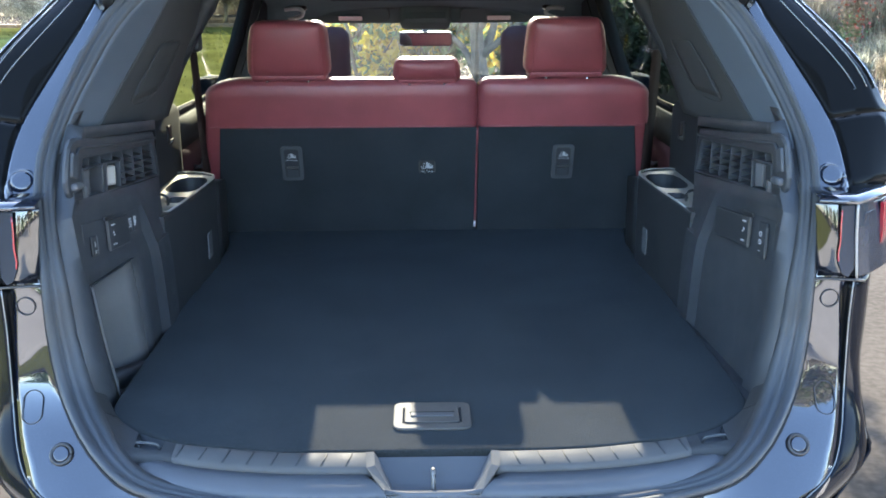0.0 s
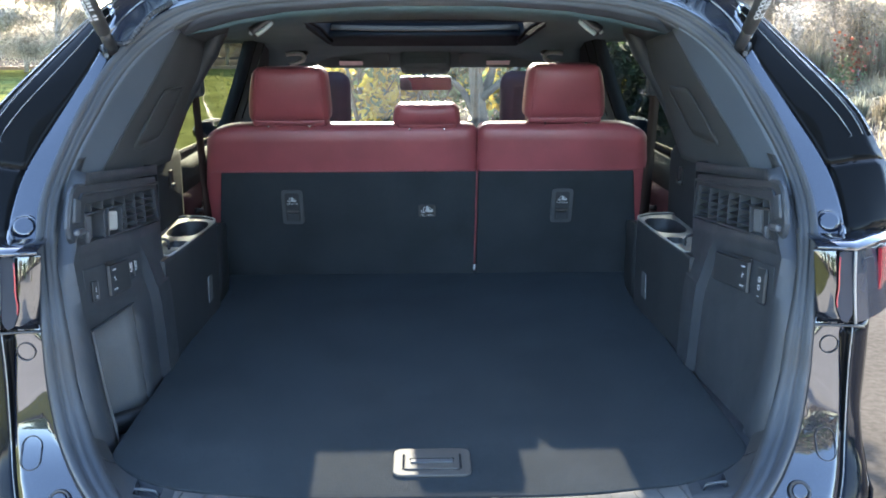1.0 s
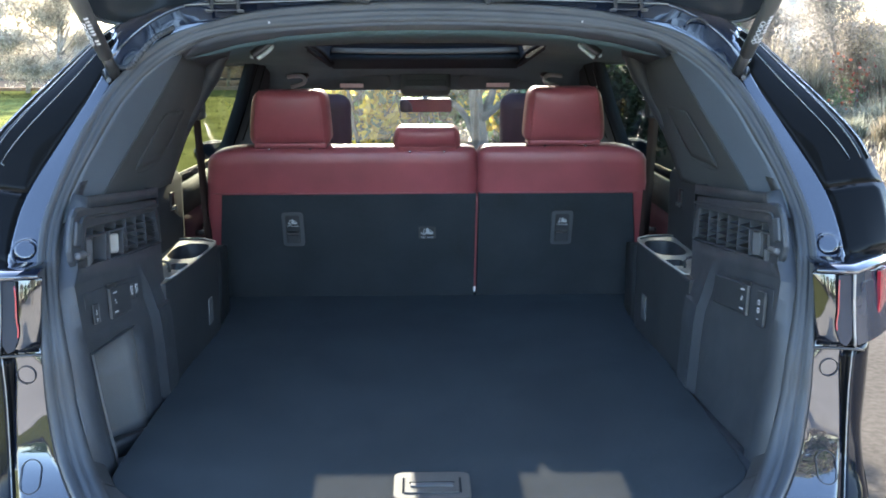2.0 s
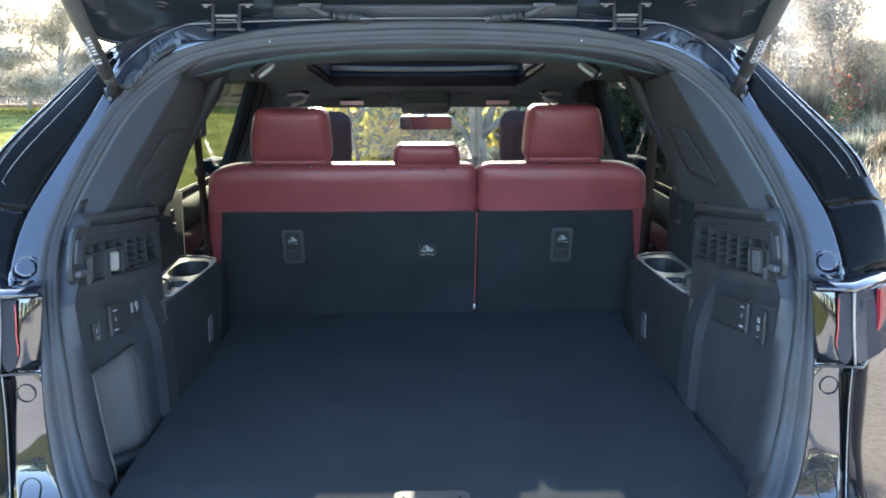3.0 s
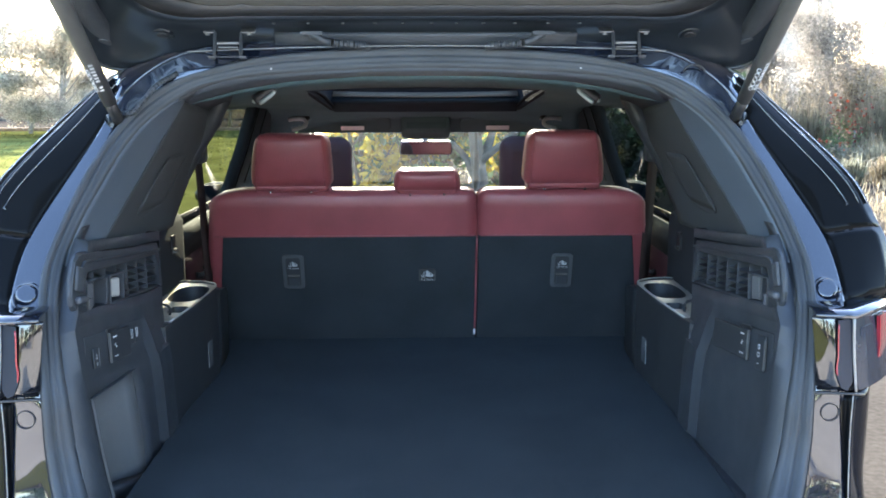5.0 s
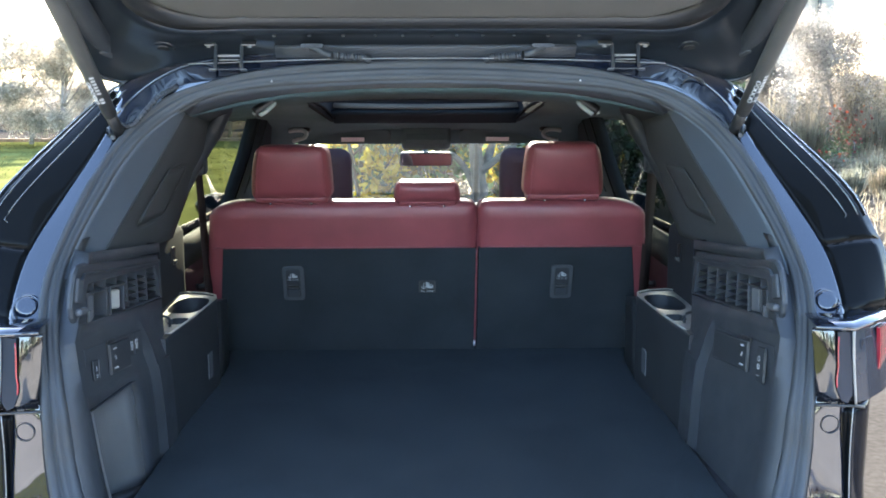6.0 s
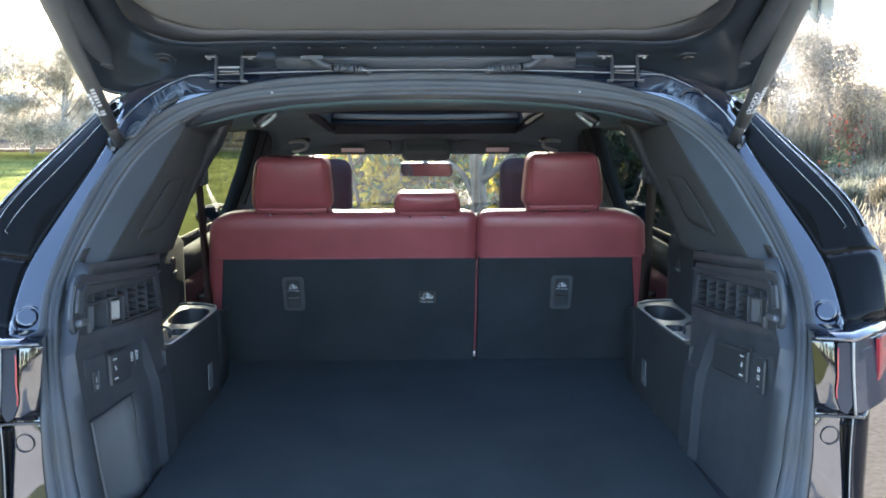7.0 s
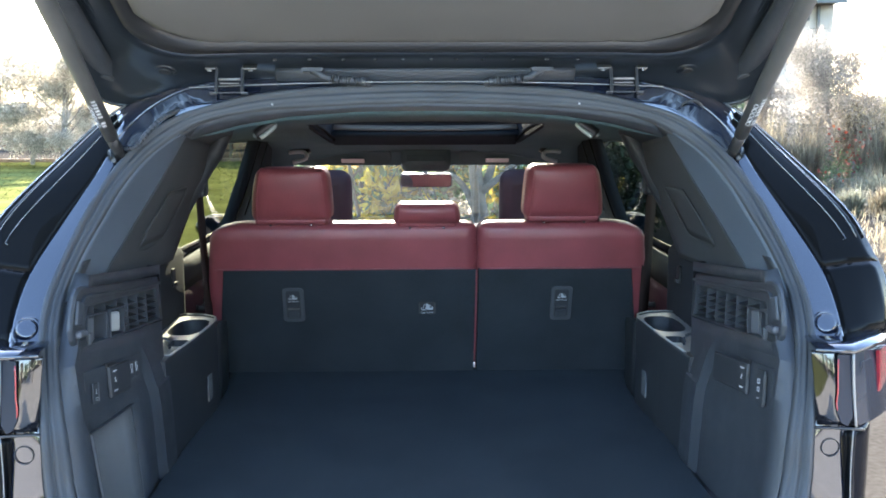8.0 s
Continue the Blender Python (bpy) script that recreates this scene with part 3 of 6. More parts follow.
# latch pocket: a sloping tray with a raised rim on three sides
rim_o = [(-.114, 1.524, .796), (-.111, 1.480, .790), (-.076, 1.422, .772), (.076, 1.422, .772), (.111, 1.480, .790), (.114, 1.524, .796)]
rim_i = [(-.100, 1.524, .797), (-.097, 1.484, .792), (-.068, 1.432, .773), (.068, 1.432, .773), (.097, 1.484, .792), (.100, 1.524, .797)]
deep = [(-.094, 1.523, .788), (-.070, 1.470, .766), (-.060, 1.440, .758), (.060, 1.440, .758), (.070, 1.470, .766), (.094, 1.523, .788)]
lp = mesh_ob("latch_pocket", *loft([[Vector(q) for q in line] for line in (rim_o, rim_i)]), SILL, car, "grey latch pocket in the sill", smooth=False, thick=.004)
v, f = loft([[Vector(q) for q in line] for line in (rim_i, deep)])
f.append(tuple(range(6, 12)))
mesh_ob("pocket_tray", v, f, STEP, lp, smooth=False)
tube("latch_striker", [(0, 1.486, .764), (0, 1.480, .784), (0, 1.471, .791), (0, 1.461, .786), (0, 1.452, .758)], 0.0038, STEEL, lp, n=20)


# ---- cargo side panels ----
def side_panel(s):
    seam = [p for p in smooth_line(SEAL_IN, N) if 0.79 <= p.z <= 1.32]
    zs = [1.31, 1.287, 1.172, 1.145, 1.11, 1.07, 1.04, 1.0, .96, .90, .84, .80, .765]

    def wall_x(z):
        return float(np.interp(z, (.765, .80, .84, .90, .96, 1.0, 1.03, 1.148, 1.30), (.617, .622, .630, .640, .648, .653, .656, .668, .672)))

    def pier_x(z):
        return float(np.interp(z, (.775, .95, 1.06, 1.11, 1.16), (.602, .609, .622, .637, .657)))

    def end(z):
        return pier_x(z) + .014 * min(1, max(0, (1.16 - z) / .06)), 2.125 + .04 * (1.10 - z)

    def front(z):
        return (.657, 2.365) if z > 1.16 else (pier_x(z), float(np.interp(z, (1.06, 1.12, 1.16), (2.25, 2.30, 2.365))))

    def fall(y, z):
        return z - 0.11 * (y - 1.83) * min(1, max(0, (z - 1.0) / .05))
    lines = []
    for z in zs:
        q = min(seam, key=lambda p: abs(p.z - max(z, .865)))
        y0 = max(1.806, q.y + .035)
        x0, (ax, ay), (fx, fy) = wall_x(z), end(z), front(z)
        low = 1 if z < 1.16 else 0
        row = [(q.x, q.y), (x0, y0 - .018), (x0, y0 - .006), (x0 + .008 * low, y0)]
        for t, dx in ((.08, .010), (.70, .003), (.85, 0), (1.0, 0)):
            row.append((x0 + (ax - x0) * t + dx * low, y0 + (ay - y0) * t))
        by = ay + .026
        bx = pier_x(z) if low else ax + (fx - ax) * (by - ay) / (fy - ay)
        row += [(bx, by), (bx + (fx - bx) * .5, (by + fy) / 2), (fx, fy), (fx + .008, fy + .010), (.73, fy + .014)]
        lines.append([Vector((s * x, y, fall(y, z) if k else z)) for k, (x, y) in enumerate(row)])
    v, f = loft(lines)
    n = len(lines[0])
    f = [q for q in f if not (q[0] // n == 1 and 3 <= q[0] % n <= 9)]
    if s < 0:
        f = [q for q in f if not (q[0] % n == 4 and zs[q[0] // n] <= 1.0)]
    mesh_ob("side_panel", v, f, TRIM, car, "charcoal plastic cargo side panel", thick=0.003, bevel=14)
    if s < 0:
        # open pocket: a slanting back wall, a roof and a ledge below the floor board
        def edge(z, t):
            ex, ey = end(z)
            x = wall_x(z)
            return Vector((-(x + (ex - x) * t + .004), 1.806 + (ey - 1.806) * t, z))
        zz = (1.004, .9, .8, .735)
        wall = [[edge(z, .08) for z in zz]] + [[Vector((-x, y, z)) for z in zz] for x, y in ((.712, 1.84), (.725, 1.87))] + [[edge(z, .64) + Vector((-.014, 0, 0)) for z in zz], [edge(z, .70) for z in zz]]
        pk = mesh_ob("pocket_wall", *loft(wall), POCKET, car, "grey open side pocket", smooth=True, thick=.002)
        mesh_ob("pocket_roof", [(-.655, 1.828, 1.003), (-.735, 1.835, 1.003), (-.735, 1.88, 1.003), (-.630, 2.03, 1.003)], [(0, 1, 2, 3)], TRIM, pk, smooth=False, thick=.003)
        mesh_ob("pocket_ledge", [(-.575, 1.70, .742), (-.655, 1.74, .742), (-.735, 1.84, .742), (-.735, 1.9, .742), (-.63, 2.12, .742), (-.58, 2.12, .742)], [(0, 1, 2, 3, 4, 5)], STEP, pk, smooth=False, thick=.003)
    if s < 0:
        mesh_ob("pocket_lip", *loft([[Vector(q) for q in line] for line in (((-.604, 1.985, .790), (-.700, 1.888, .790)), ((-.601, 1.970, .784), (-.690, 1.868, .784)), ((-.601, 1.970, .768), (-.690, 1.868, .768)), ((-.606, 1.985, .735), (-.700, 1.888, .735)))]), BIN, pk, "dark ledge of the pocket", thick=.002)
    else:
        mesh_ob("floor_edge", *loft([[Vector((x, y, z)) for x, z in ((.600, .785), (.612, .790), (.640, .794))] for y in (1.72, 1.85, 2.0, 2.16)]), TRIM, car, thick=.002)
    # corner trim from the sill up to the side panel, open over the tie-down
    up = smooth_line([(s * x, y, z) for x, y, z in ((.436, 1.5245, .787), (.470, 1.534, .789), (.500, 1.534, .790), (.530, 1.538, .794), (.585, 1.614, .816), (.617, 1.660, .830), (.650, 1.702, .876))], 31)
    dn = smooth_line([(s * x, y, z) for x, y, z in ((.436, 1.5695, .793), (.470, 1.583, .794), (.505, 1.601, .7945), (.540, 1.630, .795), (.570, 1.664, .796), (.592, 1.698, .797), (.626, 1.760, .806))], 31)
    lev = ((0, 0), (.08, .002), (.18, .0031), (.35, .0015), (.5, .0005), (.7, 0), (.88, .0005), (1.0, 0))
    v, f = loft([blend(up, up, 0, (0, -.001, -.012))] + [blend(up, dn, t, (0, 0, h)) for t, h in lev])
    i0, i1, r0, r1 = 5, 13, 4, 8
    f = [q for q in f if not (r0 <= q[0] // 31 < r1 and i0 <= q[0] % 31 < i1)]
    mesh_ob("corner_trim", v, f, SILL_DARK, car, "grey plastic corner trim")
    loop = [v[r0 * 31 + i] for i in range(i0, i1)] + [v[r * 31 + i1] for r in range(r0, r1)] + [v[r1 * 31 + i] for i in range(i1, i0, -1)] + [v[r * 31 + i0] for r in range(r1, r0, -1)]
    mid = sum(loop, Vector()) / len(loop)
    low = [mid.lerp(p, .80) + Vector((0, 0, -.016)) for p in loop]
    n = len(loop)
    v, f = loft([loop, [p.lerp(q, .15) + Vector((0, 0, -.001)) for p, q in zip(loop, low)], low], True)
    td = mesh_ob("tie_down", v, f + [tuple(range(2 * n, 3 * n))], TRIM, car, "dark tie-down recess with a folding ring", bevel=.001)
    u = (v[i1 - i0] - v[0]).normalized()
    w = Vector((0, 0, 1)).cross(u).normalized() * s
    c = mid - w * .007
    tube("ring", [c + u * a + w * b + Vector((0, 0, h)) for a, b, h in ((-.0195, .006, -.014), (-.0195, -.001, .001), (-.014, -.003, .0045), (0, -.003, .005), (.014, -.003, .0045), (.0195, -.001, .001), (.0195, .006, -.014))], .0026, BEZEL, td, "steel ring", n=26)
    tube("trim_seam", [up[24].lerp(dn[22], t) + Vector((0, -.001, .0008)) for t in (.03, .35, .65, .97)], .0012, DARK, car, sides=6)
    # storage bin with an open cup tray
    o = [(.617, 2.235), (.600, 2.45), (.590, 2.69), (.600, 2.735), (.64, 2.77), (.70, 2.78), (.745, 2.75), (.745, 2.22)]
    inn = [(.622, 2.28), (.606, 2.45), (.596, 2.68), (.605, 2.725), (.643, 2.758), (.697, 2.768), (.735, 2.74), (.735, 2.30)]
    b = mesh_ob("storage_bin", *loft([[Vector((s * x, y, z)) for x, y in q] for q, z in
                                      ((o, .775), (o, 1.036), ([(x + .002 if x < .7 else x, y) for x, y in o], 1.042), (inn, 1.044), (inn, 1.036), (inn, .985))], True),
                BIN, car, "charcoal side storage bin with cup tray", smooth=False)
    bm = bmesh.new()

    def bowl(cx, cy, hx, hy, p, k=1.0, z=1.041):
        out = []
        for t in np.linspace(0, 2 * math.pi, 37)[:-1]:
            u, w = math.cos(t), math.sin(t)
            out.append(Vector((s * (cx + k * hx * math.copysign(abs(u) ** p, u)), cy + k * hy * math.copysign(abs(w) ** p, w), z)))
        return out
    cups = ((.650, 2.612, .047, .100, .70, .10), (.634, 2.424, .022, .036, .45, .03))
    for line in [[Vector((s * x, y, 1.041)) for x, y in inn]] + [bowl(*c[:5]) for c in cups]:
        vs = [bm.verts.new(q) for q in line]
        for k in range(len(vs)):
            bm.edges.new((vs[k], vs[(k + 1) % len(vs)]))
    bmesh.ops.triangle_fill(bm, use_beauty=True, use_dissolve=False, edges=bm.edges)
    part("tray_floor", bm, TRAY, b, "satin grey tray with two cup holes, paled as if sunlit")
    mesh_ob("tray_rim", *loft([[Vector((s * x, y, z)) for x, y in q] for q, z in ((inn, 1.0455), ([(x - .003 if x < .7 else x + .002, y + .002) for x, y in inn], 1.0475),
            ([(x - .006 if x < .7 else x + .004, y + .004) for x, y in inn], 1.0435))], True), TRAY, b, "satin grey rim")
    for c in cups:
        v, f = loft([bowl(*c[:5], 1.0, 1.0412), bowl(*c[:5], .97, 1.036), bowl(*c[:5], .86, 1.041 - c[5])], True)
        mesh_ob("cup_holder", v, f + [tuple(range(72, 108))], BIN, b, "dark bowl in the tray")
    tube("tray_clip", [(s * .640, 2.365, 1.030), (s * .640, 2.362, 1.062), (s * .662, 2.362, 1.066), (s * .668, 2.365, 1.030)], .0036, BIN, b, n=14, sides=8)
    prism("release_slot", rounded(.052, .070, .006), 0.004, facing((s * .597, 2.595, .878), (-s, 0, 0)), SLOT, b, "grey slot cover")
    cover = [[Vector((s * x, y, z)) for z in (.785, .90, top - .03, top - .008, top)] + [Vector((s * .68, y, top - .004))] for x, y, top in ((.602, 2.715, 1.022), (.600, 2.78, 1.016), (.604, 2.86, 1.004), (.612, 2.92, .990), (.640, 2.945, .975))]
    mesh_ob("seat_side_cover", *loft(cover), BIN, b, "charcoal cover between bin and seat", thick=.006, bevel=40)
    # upright trim ahead of the bin, with a hook slot
    q = mesh_ob("quarter_trim", *loft([[Vector((s * (x + .03 * k), y - .02 * k, z)) for z, k in ((1.235, 1), (1.228, .3), (1.212, 0), (1.1, 0), (.95, 0), (.78, 0))] for x, y in ((.706, 2.30), (.712, 2.42), (.715, 2.6), (.715, 2.82), (.719, 2.846), (.732, 2.86), (.78, 2.868))]),
                MATTE, car, "black trim beside the seat", thick=0.008)
    prism("trim_hook", rounded(.030, .050, .005), 0.006, facing((s * .710, 2.69, 1.165), (-s, 0, 0)), DARK, q)
    prism("hook_lip", rounded(.024, .010, .003), 0.010, facing((s * .707, 2.69, 1.148), (-s, 0, 0)), SILL, q)

    # grille: louvred cells, niches with levers, a visor edge above and a bag hook behind
    m = facing((s * .663, 2.06, 1.188), (-s, -.03, 0.0)) @ pose(0, 0, 0, 0, 0, s * 5.5)
    sx = s                                       # local x towards the rear of the car
    g = prism("side_grille", [(sx * a, c) for a, c in ((-.30, -.046), (.21, -.046), (.21, .046), (-.30, .046))], 0.002, m @ Matrix.Translation((0, 0, -.046)), CLOTH_BLACK, car, "charcoal plastic side grille", bevel=.001)
    ro = [(sx * a, c) for a, c in ((-.318, -.044), (.195, -.048), (.235, -.040), (.258, -.020), (.264, .0), (.258, .030), (.242, .064), (.226, .076), (.205, .080), (-.284, .064))]
    ri = [(sx * a, c) for a, c in ((-.284, -.036), (.170, -.036), (.184, -.0355), (.192, -.032), (.196, -.022), (.197, .010), (.196, .024), (.190, .033), (.180, .037), (-.252, .037))]
    mesh_ob("grille_frame", *loft([[m @ Vector((x, y, z)) for x, y in q] for q, z in ((ro, -.010), (ro, -.005), ([(x * .985, y * .94) for x, y in ro], -.001), ([(x * 1.015, y * 1.10) for x, y in ri], .002), ([(x * 1.005, y * 1.03) for x, y in ri], .0), (ri, -.006), (ri, -.046))], True), TRIM, g, smooth=False)
    visor = [(-.275, .050), (-.10, .052), (.10, .057), (.19, .060), (.214, .054), (.226, .030)]
    tube("visor_edge", [m @ Vector((sx * a, c, .004)) for a, c in visor], .0034, TRIM, g, n=40, sides=8)
    first = -.030 if s < 0 else .080
    a = -.252
    while a < .15:
        a += .0665
        lo = .018 if a > first else -.036
        part("slat", box_bm(.0026, .038 - lo, .040, m @ pose(sx * (a - .006 * (a < first)), (.038 + lo) / 2, -.021, 0, 0, -sx * 9 * (a < first))), TRIM, g, bevel=.0008)
    for c in (-.021, -.006, .009, .023):
        w = (.196 if c > .02 else first) + .27
        part("cross_slat", box_bm(w, .0022, .036, m @ pose(sx * (-.27 + w / 2), c, -.021, 14, 0, 0)), TRIM, g, bevel=.0008)
    niches = ((-.026, .058), (.080, .186)) if s < 0 else ((.083, .188),)
    for n0, n1 in niches:
        mid, w = (n0 + n1) / 2, n1 - n0
        part("niche_back", box_bm(w, .056, .004, m @ pose(sx * mid, -.010, -.030)), BIN, g, bevel=.001)
        for dx, dc, ww, h in ((-w / 2, -.010, .005, .060), (w / 2, -.010, .005, .060), (0, .019, w, .005), (0, -.039, w, .005)):
            part("niche_edge", box_bm(ww, h, .032, m @ pose(sx * (mid + dx), dc, -.014)), TRIM, g, bevel=.0015)
    if s < 0:
        part("grille_lever", box_bm(.046, .042, .012, m @ pose(sx * .022, -.010, -.012, 0, sx * 28, 0)), TRAY, g, "grey lever, paled as if sunlit", bevel=.006)
    part("lever_bar", box_bm(.026, .050, .014, m @ pose(sx * (.160 if s < 0 else .104), -.010, -.012, 0, sx * 20, 0)), STEP, g, "grey lever", bevel=.004)
    part("lever_rib", box_bm(.006, .050, .016, m @ pose(sx * .136, -.010, -.014)), TRIM, g, bevel=.0015)
    part("lever_catch", box_bm(.014, .024, .016, m @ pose(sx * .172, -.026, -.006)), STEP, g, bevel=.003)
    part("hook_guard", box_bm(.022, .048, .008, m @ pose(sx * .234, .030, .003, 0, sx * 14, sx * 14)), TRIM, g, bevel=.004)
    part("bag_hook", box_bm(.040, .014, .014, m @ pose(sx * .228, -.010, .004, -18, 0, 0)), STEP, g, bevel=.005)
    part("hook_recess", box_bm(.040, .014, .004, m @ pose(sx * .222, -.028, .001)), BIN, g, bevel=.002)

    # socket panel
    m = facing((s * .6520, 2.0 if s < 0 else 1.985, 1.069), (-s, -.10, .07)) @ pose(0, 0, 0, 0, 0, s * 5)
    p = prism("socket_panel", [(sx * a, c) for a, c in ((-.125, -.034), (.160, -.044), (.160, .038), (-.120, .034))], 0.0015, m, TRIM, car, "charcoal socket panel with white print", bevel=.003)
    part("socket_lid", box_bm(.10 if s < 0 else .17, .062, .006, m @ pose(sx * (.01 if s < 0 else -.025), 0, .006)), BIN, p, bevel=.003)
    part("lid_edge", box_bm(.004, .062, .007, m @ pose(sx * .062, 0, .0075)), SILL, p, bevel=.0015)
    part("lid_notch", box_bm(.045, .008, .004, m @ pose(sx * .045, .036, .005)), DARK, p, bevel=.001)

    def mark(x, c, w, h):
        part("print_bar", box_bm(w, h, .0006, m @ pose(sx * x, c, .0094)), PRINT, p)
    for c, ws in ((.020, (.0035, .006, .0045)), (-.020, (.0065, .005, .003))):
        x = .047
        for w in ws:
            mark(x - w / 2, c, w, .0032)
            x -= w + .0015
    mark(.038, .002, .0018, .010)
    mark(.041, .004, .005, .0016)
    mark(.035, -.001, .005, .0016)
    if s < 0:
        for k in range(2):
            x = -.050 - .026 * k
            part("switch", box_bm(.019, .034, .004, m @ pose(sx * x, .006, .006)), BIN, p, bevel=.002)
            for dx, dc, w, h in ((.005, .009, .003, .012), (-.003, .012, .004, .004), (-.003, .003, .0025, .010), (.002, -.004, .010, .0018), (.003, .0, .0018, .007)):
                part("switch_symbol", box_bm(w, h, .0006, m @ pose(sx * (x + dx), .006 + dc, .0084)), PRINT, p)
        x = .128
        part("switch", box_bm(.024, .040, .004, m @ pose(sx * x, -.008, .006)), BIN, p, bevel=.002)
        part("switch_edge", box_bm(.002, .036, .005, m @ pose(sx * (x - .012), -.008, .0065)), STEP, p, bevel=.0006)
        for dx, dc, w, h in ((.0, .004, .0018, .008), (.0, -.001, .006, .0018), (-.001, -.010, .008, .002), (-.001, -.014, .006, .0016)):
            part("switch_symbol", box_bm(w, h, .0006, m @ pose(sx * (x + dx), -.008 + dc, .0084)), PRINT, p)
    else:
        part("switch_panel", box_bm(.036, .072, .005, m @ pose(sx * .122, -.006, .006)), BIN, p, bevel=.004)
        part("switch_edge", box_bm(.003, .060, .006, m @ pose(sx * .141, -.008, .0075)), SILL, p, bevel=.001)
        for c in (.006, -.010):
            for dx, dc, w, h in ((.004, 0, .0016, .008), (-.004, 0, .0016, .008), (0, .004, .008, .0016), (0, -.004, .008, .0016)):
                part("switch_symbol", box_bm(w, h, .0006, m @ pose(sx * (.116 + dx), c + dc, .0088)), PRINT, p)
        part("switch_symbol", box_bm(.008, .0016, .0006, m @ pose(sx * .116, -.028, .0088)), PRINT, p)

    # upper pillar trim from the seal to the rear door window
    a = [p for p in smooth_line(SEAL_IN, N) if 1.255 <= p.z <= 1.575]
    n = len(a)
    a = [Vector((s * p.x, p.y, p.z)) for p in a]
    b = smooth_line([(s * .53, 2.16, 1.572), (s * .595, 2.14, 1.456), (s * .645, 2.08, 1.358), (s * .69, 1.98, 1.25)], n)
    d = smooth_line([(s * .637, 2.95, 1.52), (s * .649, 2.92, 1.437), (s * .672, 2.88, 1.39), (s * .689, 2.80, 1.316), (s * .70, 2.66, 1.22)], n)
    e = [v + Vector((s * .07, .05, 0)) for v in d]
    mesh_ob("pillar_trim", *loft([a, blend(a, b, .08, (0, .012, 0)), blend(a, b, .92), b]), TRIM_UP, car, "grey plastic rear pillar trim", thick=0.005)
    mesh_ob("window_pillar_trim", *loft([b, blend(b, d, .04, (s * .006, 0, -.004)), blend(b, d, .5), blend(b, d, .9), d, e]), PILLAR_TRIM, car, "dark trim round the rear window", thick=0.005)
    top = [a[0] + Vector((s * .004, .004, -.004))] + [b[0].lerp(d[0], t) for t in (0, .15, .35, .6, 1.0)]
    inn2 = [Vector((s * x, y, z)) for x, y, z in ((.440, 2.118, 1.612), (.462, 2.14, 1.606), (.465, 2.28, 1.600), (.480, 2.45, 1.590), (.520, 2.65, 1.570), (.585, 2.95, 1.545))]
    mesh_ob("pillar_top_trim", *loft([top, blend(top, inn2, .3, (0, 0, .004)), blend(top, inn2, .7, (0, 0, .004)), inn2]), PILLAR_TRIM, car, "dark grey trim over the pillar", thick=.005)
    # pressed recess in the window trim and the round belt cover in front of it
    k0, k1 = int(n * .42), int(n * .82)
    rec = [[b[i].lerp(d[i], t) + Vector((-s * .004, -.002, 0)) for i in range(k0, k1)] for t in (.26, .29, .57, .60)]
    mesh_ob("trim_recess", *loft(rec), PILLAR_TRIM, car, "pressed recess in the pillar trim", thick=.002)
    rim = [rec[0][0], rec[3][0], rec[3][-1], rec[0][-1], rec[0][0]]
    tube("recess_rim", rim, .0010, PILLAR_TRIM, car, n=40, sides=6)
    tube("belt_cover", [(s * .555, 2.80, 1.605), (s * .580, 2.80, 1.555), (s * .606, 2.80, 1.51), (s * .622, 2.80, 1.482), (s * .688, 2.80, 1.368), (s * .735, 2.78, 1.272), (s * .757, 2.76, 1.225)], lambda i: .024 + .006 * math.exp(-((i - 11) / 4) ** 2), TRIM, car, "charcoal belt cover on the pillar", n=30, sides=16)
    # belt top guide and strap
    gd = box("belt_guide", s * .675, 2.90, 1.40, .05, .06, .055, TRIM, car, bevel=.012)
    wx = .019 if s > 0 else .006
    st = mesh_ob("belt_strap", *loft([[Vector((s * (.690 - .022 * t) + q * wx, 2.96 + q * .02, 1.41 - .46 * t)) for t in np.linspace(0, 1, 8)] for q in (-1, 1)]), BELT, gd, "brown webbing strap", thick=.0015)


both(side_panel)

# ---- headliner and roof fittings ----
def liner_z(x, y):
    fall = np.interp(y, (2.12, 2.5, 2.9, 3.3, 3.6, 3.9, 4.1, 4.3), (.075, .075, .063, .041, .020, .003, .008, .090))
    return np.interp(y, (2.12, 2.3, 2.9, 3.5, 3.95, 4.3), (1.634, 1.628, 1.604, 1.555, 1.508, 1.455)) - fall * (abs(x) / 0.66) ** 3


LX, LY = (-.66, -.6, -.5, -.365, -.18, 0, .18, .365, .5, .6, .66), (2.12, 2.3, 2.6, 2.98, 3.2, 3.5, 3.9, 4.1, 4.2, 4.3)
bm = bmesh.new()
gv = [[bm.verts.new((x * np.interp(y, (2.12, 2.3, 2.7), (.74, .88, 1.0)), y, liner_z(x, y))) for x in LX] for y in LY]
for v in gv[0]:
    v.co.y = 2.125
    v.co.z = np.interp(abs(v.co.x), [p.x for p in si[:24]], [p.z for p in si[:24]]) + .002
for i in range(len(LY) - 1):
    for j in range(len(LX) - 1):
        if i and not (3 <= i <= 5 and 3 <= j <= 6):
            bm.faces.new((gv[i][j], gv[i][j + 1], gv[i + 1][j + 1], gv[i + 1][j]))
hb = bmesh.new()
hv = [[hb.verts.new(q.co) for q in gv[i]] for i in (0, 1)]
for j in range(len(LX) - 1):
    hb.faces.new((hv[0][j], hv[0][j + 1], hv[1][j + 1], hv[1][j]))
bmesh.ops.subdivide_edges(hb, edges=hb.edges, cuts=2, use_grid_fill=True)
header = part("rear_header_trim", hb, TRIM_UP, car, "dark grey header trim", smooth=True)
sm = header.modifiers.new("thick", "SOLIDIFY")
